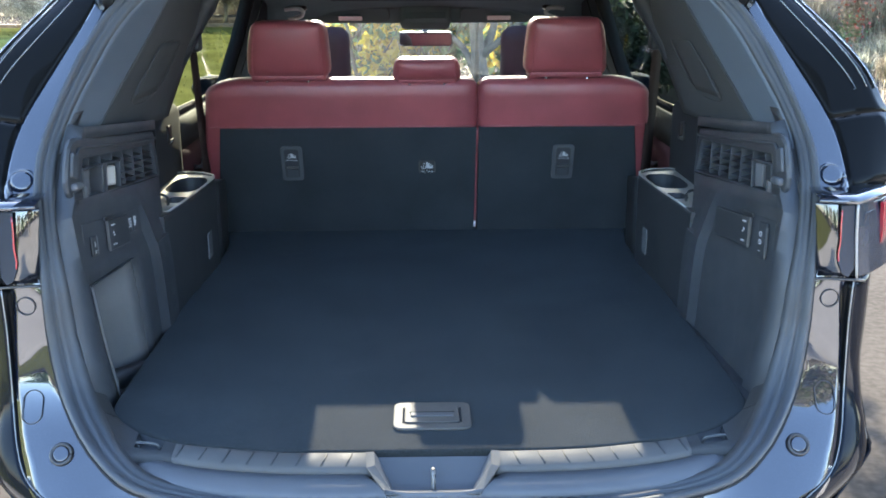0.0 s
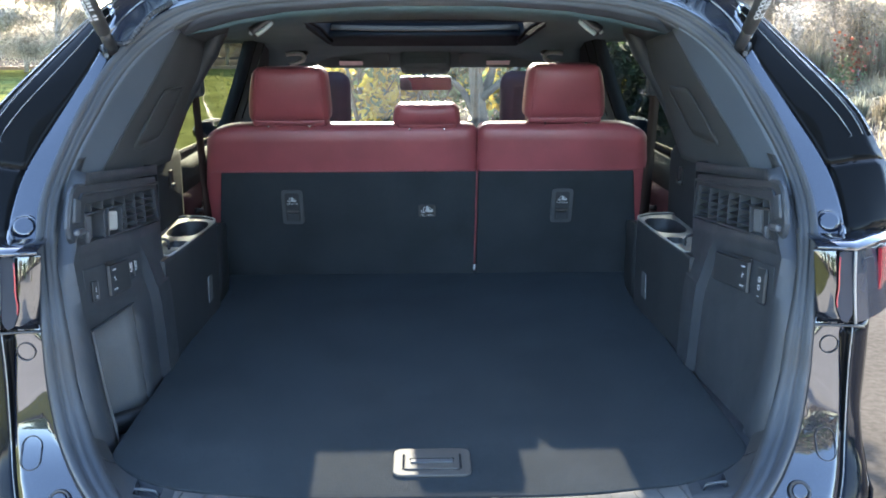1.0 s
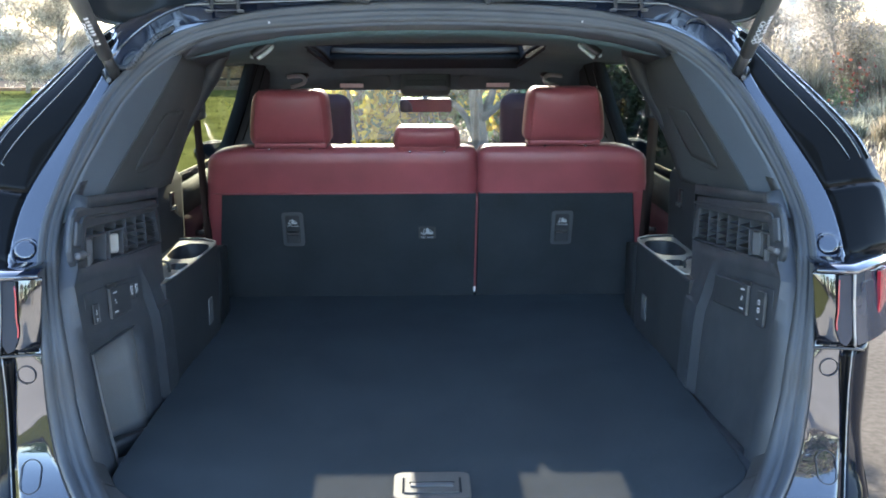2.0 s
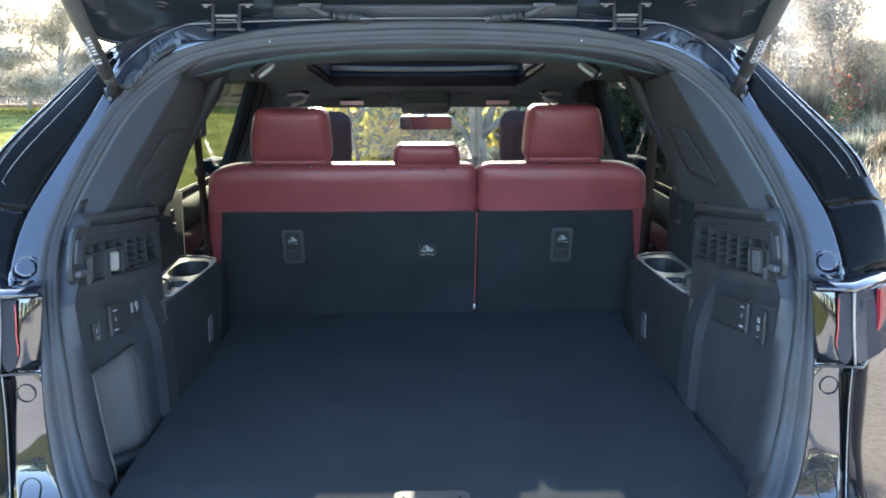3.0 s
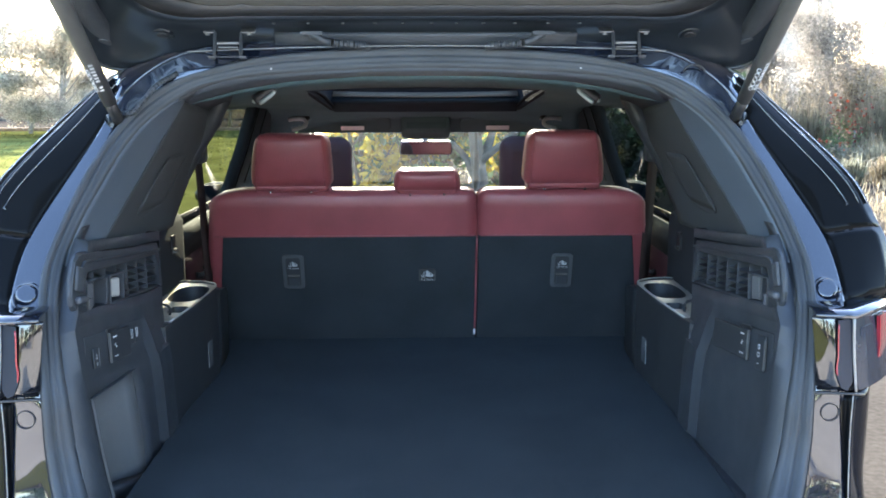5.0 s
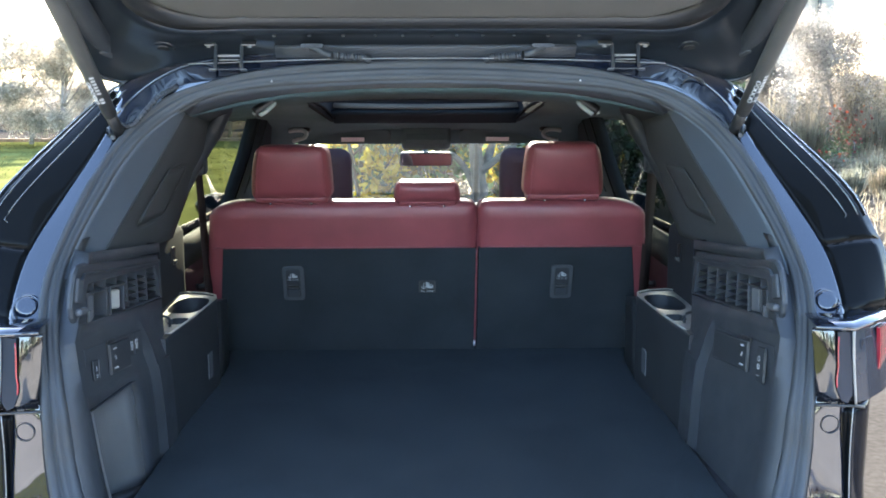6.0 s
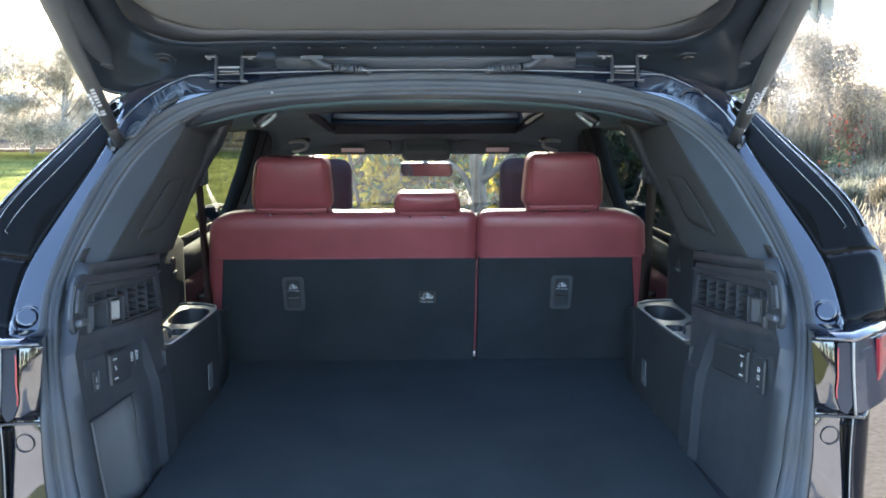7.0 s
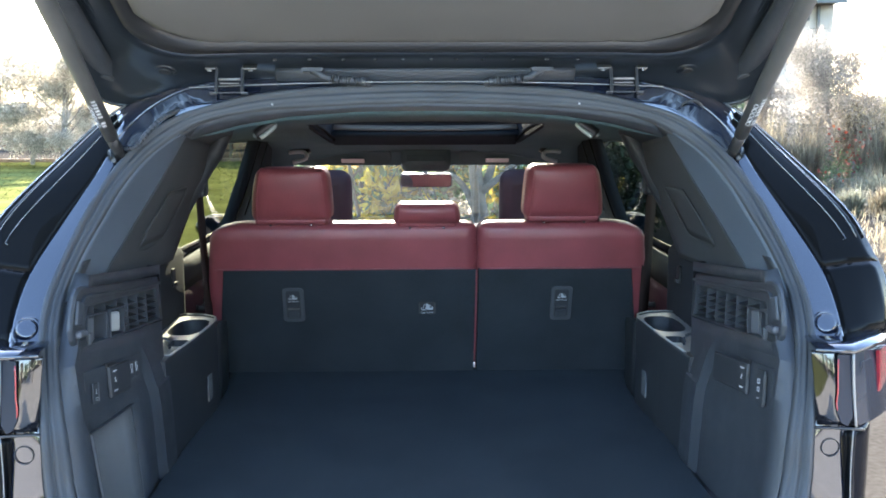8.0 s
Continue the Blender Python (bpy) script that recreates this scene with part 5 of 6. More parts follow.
for x in (-.318, -.246, -.175, -.109, -.052, .008, .06, .115, .18, .25, .315):
    box("panel_clip", *gate(x, .085, .012), .009, .006, .004, DARK, tg, bevel=.002, rx=-26)
mesh_ob("gate_front_lip", *loft([[gate(x, v, h) for x in np.linspace(-.40, .40, 15)] for v, h in ((.01, -.03), (.02, -.020), (.05, -.020), (.06, -.03))]), DARK, tg, thick=.004)


def hinge(s):
    h = box("hinge", s * .417, 2.088, 1.6885, .046, .010, .006, STEEL, car, "zinc-plated tailgate hinge", bevel=.002)
    box("hinge_bar", s * .417, 2.086, 1.680, .040, .008, .003, STEEL, h, bevel=.001)
    box("lower_bar", s * .417, 2.078, 1.6605, .060, .010, .003, DARK, h, bevel=.001)
    for dx, w in ((-.027, .030), (.027, .022)):
        x = s * .417 + dx * s
        mesh_ob("hinge_arm", *loft([[Vector((x + q, y, z)) for q in (-.003, .003)] for y, z in ((2.080, 1.660), (2.078, 1.668), (2.084, 1.684), (2.090, 1.700), (2.095, 1.712))]), DARK, h, thick=.006, smooth=False)
        box("hinge_foot", x + dx * s * .5, 2.100, 1.7145, w, .02, .004, STEEL, h, bevel=.001, rx=26)
        box("lower_foot", x + dx * s * .2, 2.074, 1.659, .014, .012, .003, STEEL, h, bevel=.001, rx=-20)
        bm = bmesh.new()
        bmesh.ops.create_cone(bm, cap_ends=True, segments=8, radius1=.005, radius2=.004, depth=.008, matrix=pose(x + dx * s * .6, 2.096, 1.709))
        part("bolt", bm, STEEL, h)
    # cable sleeve: flat grommet, smooth elbow, ribbed bellows
    c = prism("cable_grommet", rounded(.048, .008, .004), .02, facing((s * .243, 2.105, 1.709), (0, -1, 0)), TRIM, car, "ribbed rubber cable sleeve", bevel=.003)
    tube("elbow", [(s * .245, 2.098, 1.706), (s * .232, 2.092, 1.702), (s * .220, 2.092, 1.694), (s * .205, 2.094, 1.690)], .008, TRIM, c, n=12)
    tube("bellows", [(s * .206, 2.094, 1.690), (s * .17, 2.098, 1.686), (s * .135, 2.106, 1.684), (s * .125, 2.116, 1.680)], lambda i: .0078 + (.0016 if i % 4 < 2 else 0.0), TRIM, c, n=84)
    # lift strut: sleeve, rod, ball joints and print
    a, b = Vector((s * .636, 2.035, 1.528)), Vector((s * .620, 1.34, 2.01))
    st = tube("lift_strut", [a.lerp(b, .09), a.lerp(b, .3), a.lerp(b, .6), b], .0135, STRUT, car, "dark grey tailgate lift strut", sides=20, taper=.0195)
    tube("strut_collar", [a.lerp(b, .0), a.lerp(b, .035), a.lerp(b, .10)], .0115, DARK, st, sides=14)
    tube("strut_cable", [a.lerp(b, .08), (s * .632, 2.03, 1.548), (s * .606, 2.03, 1.548), (s * .585, 2.035, 1.572), (s * .560, 2.05, 1.602), (s * .538, 2.07, 1.618), (s * .52, 2.10, 1.630)], lambda i: .0046 + (.0014 if i % 4 < 2 else 0.0), TRIM, st, n=110) if s < 0 else tube("pressed_arc", [(s * (.560 + .024 * math.cos(q)), 2.074, 1.622 + .020 * math.sin(q)) for q in np.linspace(.3, 2.9, 16)], .0022, DARK, st, sides=6)
    bm = bmesh.new()
    bmesh.ops.create_uvsphere(bm, u_segments=14, v_segments=8, radius=.014, matrix=pose(*(a + Vector((0, .01, -.01)))))
    part("ball_joint", bm, STEEL, st, smooth=True)
    # folded black bracket that holds the lower joint
    mesh_ob("strut_bracket", *loft([[a + Vector((s * x, y, z)) for x, y, z in line] for line in (((.004, -.004, .022), (.014, -.010, .020), (.024, -.004, .014)), ((-.004, -.006, .002), (.010, -.014, -.002), (.026, -.004, -.006)), ((.0, -.004, -.022), (.010, -.010, -.026), (.020, -.002, -.024)))]), SHOULDER, st, "black strut bracket", thick=.004)
    bm = bmesh.new()
    bmesh.ops.create_cone(bm, cap_ends=True, segments=8, radius1=.006, radius2=.005, depth=.006, matrix=facing(a + Vector((s * .010, -.016, -.006)), (0, -1, .1)))
    part("bracket_bolt", bm, DARK, st)
    # white print along the sleeve: bars and rings
    d = (b - a).normalized()
    across = d.cross(Vector((0, -1, 0.05))).normalized()
    nrm = across.cross(d).normalized()
    if nrm.y > 0:
        nrm = -nrm

    def on(u, w):
        p = a.lerp(b, .155) + d * u + across * w
        q = p + nrm * math.sqrt(max(0, .0148 ** 2 - w * w))
        return facing(q, nrm * math.sqrt(max(.05, 1 - (w / .0148) ** 2)) + across * (w / .0148), d)
    for k in range(9):
        if k not in (2,):
            part("print_bar", box_bm(.0080, .0052, .0006, on(.004 + k * .0100, .0050)), PRINT, st)
    for k in range(5):
        m0 = on(.006 + .0145 * k, -.0052)
        tube("print_ring", [m0 @ Vector((.0040 * math.cos(t), .0058 * math.sin(t), .0006)) for t in np.linspace(0, 2 * math.pi, 13)], .0009, PRINT, st, sides=5)


both(hinge)
# the gutter edge's thin highlight, laid on as a pale tube
tube("roof_edge_highlight", [(x, 2.097, 1.683 - .014 * (abs(x) / .56) ** 2) for x in np.linspace(-.505, .505, 31)], .0013, CLEAR, car, "pale line for the highlight along the roof gutter edge", sides=6)
mesh_ob("water_deflector", *loft([[Vector((x, y, z)) for x in np.linspace(-.325, .318, 9)] for y, z in ((2.135, 1.712), (2.12, 1.711), (2.118, 1.706), (2.135, 1.69), (2.16, 1.65))]), TRIM, car, "grey plastic deflector under the gate edge", thick=.004)


# ---- tail lamps, plugs and bumper parts ----
def lamp(s):
    def sheet(name, stations, levels, mat, parent=None, label="", thick=.004, smooth=False):
        return mesh_ob(name, *loft([[Vector((s * (x + dx), y + dy, z)) for x, y in stations] for z, dx, dy in levels]), mat, parent or car, label, smooth=smooth, thick=thick)
    lv = ((1.186, -.004, .013), (1.18, -.004, .0115), (1.16, -.003, .0080), (1.14, -.001, .0052), (1.12, 0, .0030), (1.09, .003, .0010), (1.07, .005, .0003), (1.05, .008, 0))
    t = sheet("tail_lamp", ((.700, 1.703), (.735, 1.700), (.766, 1.696)), lv, GLOSS, None, "wrap-round tail lamp with smoked and red lenses", smooth=True)
    tube("lamp_edge", [(s * .764, 1.694, 1.188), (s * .768, 1.693, 1.12), (s * .776, 1.693, 1.048)], .0027, CLEAR, t, "bright corner edge", sides=8, n=8)
    sheet("lamp_side", ((.772, 1.697), (.80, 1.716), (.845, 1.762), (.90, 1.83)), lv, SMOKED, t)
    mm = facing((s * .752, 1.6995, 1.115), (-s * .02, -1, .06))
    lens = [(-.014, .066), (.012, .068), (.015, .0), (.017, -.05), (.008, -.066), (-.004, -.060), (-.012, -.040), (-.0135, -.02), (-.012, .0)]
    prism("smoked_lens", [(s * x, y) for x, y in (lens if s > 0 else lens[::-1])], .004, mm, SMOKED, t, bevel=.001)
    tube("red_edge", [mm @ Vector((s * x, y, .004)) for x, y in ((-.0125, .058), (-.0125, .03), (-.0115, .0), (-.0135, -.02), (-.012, -.036))], .0015, REDLENS, t, "red lens edge", sides=8, n=12)
    mm = facing((s * .806, 1.7275, 1.112), (s * .66, -.75, .06))
    prism("side_lens", rounded(.050, .105, .006), .0015, mm, SMOKED, t, bevel=.001)
    sheet("side_red", ((.842, 1.757), (.850, 1.765), (.875, 1.80)), ((1.175, -.004, 0), (1.12, 0, 0), (1.07, -.004, 0), (1.045, -.010, -.008)), REDLENS, t, "red lens", thick=.006)
    sheet("lamp_cap", ((.700, 1.700), (.768, 1.690), (.85, 1.763), (.90, 1.83)), ((1.187, -.004, 0), (1.190, -.004, -.003), (1.194, -.003, .0), (1.197, .0, .03), (1.20, .004, .07)), PAINT, t, smooth=True)
    # shut line under the lamp, the gap beside the jamb and the bumper's corner edge
    tube("shut_line", [(s * .702, 1.701, 1.0445), (s * .74, 1.699, 1.044), (s * .776, 1.693, 1.044), (s * .800, 1.712, 1.036)], .0026, DARK, car, sides=6, n=14)
    box("shut_clip", s * .738, 1.699, 1.049, .013, .003, .004, DARK, car, bevel=.001)
    jl = smooth_line([(s * x, y, z) for x, y, z in ((.755, 1.704, 1.042), (.762, 1.704, .965), (.765, 1.702, .88), (.764, 1.690, .83), (.752, 1.658, .785), (.735, 1.618, .738), (.712, 1.590, .706), (.685, 1.568, .683), (.64, 1.54, .66))], 36)
    el = smooth_line([(s * x, y, z) for x, y, z in ((.7725, 1.695, 1.042), (.7715, 1.695, .965), (.775, 1.695, .865), (.772, 1.682, .815), (.761, 1.652, .776), (.748, 1.625, .743), (.732, 1.603, .717), (.707, 1.582, .697), (.66, 1.552, .676))], 36)
    ol = smooth_line([(s * x, y, z) for x, y, z in ((.832, 1.768, 1.042), (.830, 1.764, .94), (.826, 1.757, .86), (.827, 1.73, .787), (.825, 1.70, .754), (.824, 1.68, .723), (.810, 1.66, .692), (.784, 1.64, .672), (.72, 1.60, .645))], 36)
    mesh_ob("bumper_gap", *loft([jl, blend(jl, el, .35, (0, .010, 0)), blend(jl, el, .8, (0, .010, 0)), el]), SHOULDER, car, "black gap beside the jamb", thick=.002)
    # light line on the bumper edge, drawn as a pale tube
    tube("bumper_edge_glint", el, .0014, CLEAR, car, "pale line for the highlight on the bumper's corner edge", sides=8)
    mesh_ob("bumper_corner", *loft([el, blend(el, ol, .12, (0, -.003, .001)), blend(el, ol, .35, (s * .002, -.008, .003)), blend(el, ol, .6, (s * .004, -.010, .004)), blend(el, ol, .85, (s * .004, -.006, .003)), ol, blend(ol, ol, 0, (s * .004, .014, -.001)), blend(ol, ol, 0, (s * .010, .06, -.004))]), BUMPER, car, "dark glossy bumper corner", thick=.003)
    # highlight on the crease, also a pale tube
    tube("bumper_crease_glint", [p + Vector((s * .001, .002, 0)) for p in ol[12:22]], .0022, CLEAR, car, "pale line for the highlight on the bumper corner's crease", sides=6)
    # blanking plugs and pressed ovals on the jamb
    n = Vector((-s * .25, -.86, .45))
    for x, y, z, rx, rz, nm in ((.735, 1.702, 1.006, .0165, .0165, "plug_cover"), (.7335, 1.6745, .820, .0185, .031, "oval_cover")):
        mm = facing((s * x, y + .0012, z), (-s * .02, -1, .02) if nm == "plug_cover" else (s * .03, -.87, .5))
        q = [mm @ Vector((rx * math.cos(a), rx * math.sin(a) + (rz - rx) * (1 if math.sin(a) > 0 else -1), .001)) for a in np.linspace(.01, 2 * math.pi + .01, 41)]
        tube(nm, q, .0011, DARK, car, sides=6)
    mm = facing((s * .670, 1.6235, .7505), (0, -.77, .64))
    q = [mm @ Vector((.018 * math.cos(a), .018 * math.sin(a), .001)) for a in np.linspace(0, 2 * math.pi, 33)]
    pr = tube("rubber_plug", q, .004, DARK, car, "black round rubber plug", sides=8)
    bm = bmesh.new()
    bmesh.ops.create_cone(bm, cap_ends=True, segments=24, radius1=.016, radius2=.014, depth=.01, matrix=mm)
    part("plug_face", bm, PAINT, pr, bevel=.002)
    # body-side buffer on the pillar
    mm = facing((s * .757, 1.806, 1.215), (-s * .2, -.8, .55))
    bm = bmesh.new()
    bmesh.ops.create_cone(bm, cap_ends=True, segments=32, radius1=.026, radius2=.018, depth=.016, matrix=mm)
    bf = part("pillar_buffer", bm, PAINT, car, "painted round buffer", bevel=.003)
    q = [mm @ Vector((.024 * math.cos(a), .030 * math.sin(a) - .006, .0)) for a in np.linspace(0, 2 * math.pi, 33)]
    tube("buffer_ring", q, .004, PAINT, bf, sides=8)


both(lamp)


# ---- surroundings ----
def rect(name, x0, x1, y0, y1, z, mat, label, cat="ground", nx=2, ny=2):
    lines = [[Vector((x, y, z)) for x in np.linspace(x0, x1, nx)] for y in np.linspace(y0, y1, ny)]
    ob = mesh_ob(name, *loft(lines), mat, smooth=False)
    return tagged(ob, label, cat, kind="structure")


rect("ground", -1500, 1500, -1500, 1500, 0.0, GROUND, "dry tan earth ground that runs to the horizon")
rect("road", -5.0, 18.0, -30, 2.0, 0.008, DRIVE, "pale gravel driveway under the car", "road")
rect("lawn", -45, -2.6, -20, 33, 0.012, LAWN, "sunlit green lawn beside the driveway", "lawn")
rect("pavement", 3.7, 12.5, 13.6, 15.4, 0.012, GROUND, "pale path beside the planting bed", "path")


def leaves(name, blobs, count, size, mat, parent=None, label="", seed=1, droop=0.3, aspect=0.45, shell=0.55):
    """Many small leaves in uneven clumps: each leaf is two bent triangles."""
    rs = np.random.RandomState(seed)
    w = np.array([b[3] * b[4] * b[5] for b in blobs]) ** 0.7
    idx = rs.choice(len(blobs), count, p=w / w.sum())
    d = rs.normal(size=(count, 3))
    d /= np.linalg.norm(d, axis=1)[:, None]
    rad = shell + (1 - shell) * rs.rand(count)
    rad *= 1 + 0.18 * rs.normal(size=count)
    bl = np.array(blobs)[idx]
    c = bl[:, :3] + d * rad[:, None] * bl[:, 3:6]
    # twig clumps
    c += rs.normal(size=(count, 3)) * 0.06 * bl[:, 3:4]
    c[:, 2] = np.maximum(c[:, 2], 0.03)
    a = rs.normal(size=(count, 3)) + d * 0.6 - np.array([0, 0, droop])
    a /= np.linalg.norm(a, axis=1)[:, None]
    b = np.cross(a, rs.normal(size=(count, 3)))
    b /= np.linalg.norm(b, axis=1)[:, None]
    n = np.cross(a, b)
    s = size * (0.6 + 0.8 * rs.rand(count))[:, None]
    v = np.empty((count, 6, 3))
    v[:, 0], v[:, 3] = c - a * s * .5, c + a * s * .5 - n * s * .12
    v[:, 1], v[:, 5] = c - a * s * .12 + b * s * aspect * .5, c - a * s * .12 - b * s * aspect * .5
    v[:, 2], v[:, 4] = c + a * s * .25 + b * s * aspect * .4, c + a * s * .25 - b * s * aspect * .4
    f = np.arange(count * 6).reshape(count, 6)
    return mesh_ob(name, v.reshape(-1, 3), f.tolist(), mat, parent, label, smooth=False)


def blades(name, spots, per, height, spread, mat, label="", seed=3, parent=None, width=0.008):
    """Tufts of arching blades."""
    rs = np.random.RandomState(seed)
    v, f = [], []
    for x, y, k in spots:
        for _ in range(per):
            a, lean = rs.rand() * 6.283, rs.rand()
            h, out = height * k * (0.6 + 0.5 * rs.rand()), spread * k * lean
            bx, by = x + rs.normal() * .12 * k * spread, y + rs.normal() * .12 * k * spread
            px, py = -math.sin(a) * width, math.cos(a) * width
            i = len(v)
            v += [(bx - px, by - py, 0), (bx + px, by + py, 0),
                  (bx + math.cos(a) * out * .4 + px * .7, by + math.sin(a) * out * .4 + py * .7, h * .65), (bx + math.cos(a) * out * .4 - px * .7, by + math.sin(a) * out * .4 - py * .7, h * .65),
                  (bx + math.cos(a) * out, by + math.sin(a) * out, h * (1 - .35 * lean))]
            f += [(i, i + 1, i + 2, i + 3), (i + 3, i + 2, i + 4)]
    return mesh_ob(name, v, f, mat, parent, label, smooth=False)


def tree(name, label, x, y, h, crown, mat, n, size, trunk_r=0.12, seed=1, stems=1, mats=(), lean=0.1, aspect=.3, base=0.0):
    rs = random.Random(seed)
    t = thing(name, label, "tree", (x, y, 0))
    bark = HAZEBARK if name == "olive_tree" else BARK
    for k in range(stems):
        a = rs.random() * 6.28
        ex, ey = math.cos(a) * lean * h, math.sin(a) * lean * h
        tube("trunk", [(0, 0, 0), (ex * .2 + .05, ey * .2, h * .2), (ex * .6, ey * .6, h * .45), (ex, ey, h * .75)], trunk_r, bark, t, n=10, taper=trunk_r * .35, sides=9)
        for j in range(5):
            z0 = h * (.25 + .09 * j)
            a = rs.random() * 6.28
            r = h * (.18 + .15 * rs.random())
            f = z0 / (h * .75)
            tube("limb", [(ex * f, ey * f, z0), (ex * f + math.cos(a) * r * .5, ey * f + math.sin(a) * r * .5, z0 + h * .12), (ex * f + math.cos(a) * r, ey * f + math.sin(a) * r, z0 + h * .28)],
                 trunk_r * .4, bark, t, n=7, taper=trunk_r * .08, sides=6)
    blobs = []
    cx, cz, rw, rh = crown
    for _ in range(24 if name == "olive_tree" else 16):
        a, q = rs.random() * 6.28, rs.random() ** .5
        zz = cz + (rs.random() * 2 - 1) * rh * .75
        k = math.sqrt(max(.15, 1 - ((zz - cz) / rh) ** 2))
        blobs.append((math.cos(a) * q * rw * k, math.sin(a) * q * rw * k, zz, rw * (.22 + .25 * rs.random()), rw * (.22 + .25 * rs.random()), rh * (.18 + .2 * rs.random())))
    leaves("crown", blobs, n, size, mat, t, seed=seed, aspect=aspect, shell=.3)
    for m2, n2 in mats:
        leaves("crown", blobs, n2, size, m2, t, seed=seed + 50, aspect=aspect, shell=.3)
    return t


# broad-leaved tree ahead of the bonnet: a forked grey trunk, large drooping leaves
big = tree("broadleaf_tree", "broad-leaved tree with a forked grey trunk", 0.47, 8.6, 2.6, (0, 2.15, 1.1, .62), GREENLEAF, 1600, .11, .10, 5, 1, ((YELLOW, 500),), .02, .42)
tube("limb", [(0, 0, .72), (-.16, .05, 1.02), (-.45, .1, 1.15), (-.85, .2, 1.25)], .035, BARK, big, n=12, taper=.012, sides=8)
tube("limb", [(.0, 0, .85), (.12, .02, 1.12), (.2, .05, 1.5)], .05, BARK, big, n=10, taper=.02, sides=8)
for x, y, w, mt, n1, m2, n2, seed, lab in ((-.62, 9.4, .42, YELLOW, 1500, GREENLEAF, 500, 8, "young tree with mostly yellow leaves"), (-.12, 9.7, .40, YELLOW, 700, GREENLEAF, 1000, 15, "young tree with yellow and green leaves"),
                                           (.22, 9.3, .30, GREENLEAF, 1100, YELLOW, 150, 9, "young tree with large green leaves"), (.80, 9.5, .30, YELLOW, 500, GREENLEAF, 500, 10, "young tree with yellow and green leaves")):
    tree("broadleaf_tree", lab, x, y, 2.3, (0, 1.0, w, .85), mt, n1, .105, .03, seed, 2, ((m2, n2),), .06, .42)
# their shade comes from the darkened leaf colour
tree("hedge_tree", "green shrub tree with shade put into its dark leaf colour", 2.95, 13.2, 2.7, (0, 1.35, .95, 1.35), SHADELEAF, 5500, .12, .08, 11, 2, (), .05, .4)
tree("hedge_tree", "green shrub tree with shade put into its dark leaf colour", 2.1, 12.2, 2.4, (0, 1.15, .7, 1.2), SHADELEAF, 3500, .12, .06, 12, 2, (), .05, .4)
tree("hedge_tree", "green shrub tree with shade put into its dark leaf colour", 3.7, 14.5, 2.9, (0, 1.45, 1.0, 1.4), SHADELEAF, 4500, .13, .08, 13, 2, (), .05, .4)
for i, (x, y, h, w, m) in enumerate(((-1.0, 13.0, 2.7, 1.0, GREENLEAF), (-.2, 13.4, 2.6, 1.1, OLIVE), (1.2, 13.0, 2.7, 1.1, GREENLEAF), (.4, 15.0, 3.0, 1.6, OLIVE), (-.8, 15.2, 3.0, 1.3, OLIVE))):
    tree("hedge_tree", "leafy shrub tree ahead of the car", x, y, h, (0, h * .5, w, h * .5), m, 5000, .13, .06, 90 + i, 2, (), .05, .4)
# olive trees behind the lawn
for i, (x, y, h, w) in enumerate(((-10.6, 29, 3.5, 1.6), (-12.4, 31.5, 4.0, 1.9), (-15.0, 30.5, 4.1, 1.9), (-8.4, 33, 3.4, 1.6), (-7.0, 36, 3.0, 1.4), (-17.5, 33, 4.4, 2.2), (-5.2, 36, 3.0, 1.6), (-11.8, 37, 4.6, 2.4), (-9.0, 40, 4.4, 2.2))):
    o = tree("olive_tree", "silvery olive tree behind the lawn", x, y, h, (0, h * .54, w * 1.05, h * .46), OLIVE, 31000, .085, .07, 20 + i, 2, (), .12, .28)
    tagged(o, group="olive trees")
# planting on the other side
for i, (x, y, h, w) in enumerate(((8.6, 20, 3.45, 1.7), (10.7, 21.5, 3.5, 1.6), (12.6, 21, 3.3, 1.5), (7.0, 22.5, 3.0, 1.2))):
    o = tree("olive_tree", "silvery olive tree in the planting bed", x, y, h, (0, h * .60, w, h * .40), SILVER, 54000, .046, .03, 40 + i, 3, (), .16, .25)
    tagged(o, group="olive trees")


def shrub(label, x, y, w, h, mat, n, size, seed, aspect=.35):
    t = thing("shrub", label, "shrub", (x, y, 0), "shrubs")
    rs = random.Random(seed)
    tube("stem", [(0, 0, 0), (.03, .02, h * .5)], .02, BARK, t, sides=6)
    blobs = [((rs.random() - .5) * w * 1.2, (rs.random() - .5) * w * 1.2, h * (.3 + .45 * rs.random()), w * .4, w * .4, h * .28) for _ in range(8)]
    leaves("foliage", blobs, n, size, mat, t, seed=seed, aspect=aspect, shell=.4)
    return t


shrub("dark green shrub in the planting bed", 7.2, 18.6, .5, .9, GREENLEAF, 700, .07, 61)
shrub("low shrub with red flowers", 6.9, 17.0, .6, .8, REDBLOOM, 40, .05, 62, .8)
shrub("shrub with salmon-red flowers", 7.8, 17.7, .6, 1.45, REDBLOOM, 90, .055, 63, .8)
shrub("olive-green shrub between the flowers", 7.6, 17.95, .6, 1.15, GREENLEAF, 900, .055, 163)
shrub("grey-leaved shrub in the planting bed", 9.6, 18.6, .8, 1.3, SILVER, 1800, .06, 64)
shrub("yellowing shrub behind the car roof", 5.0, 18.5, .9, 1.6, STRAW, 2000, .07, 65)
shrub("yellowing shrub behind the car roof", 5.9, 20.0, .9, 1.8, STRAW, 2000, .07, 66)
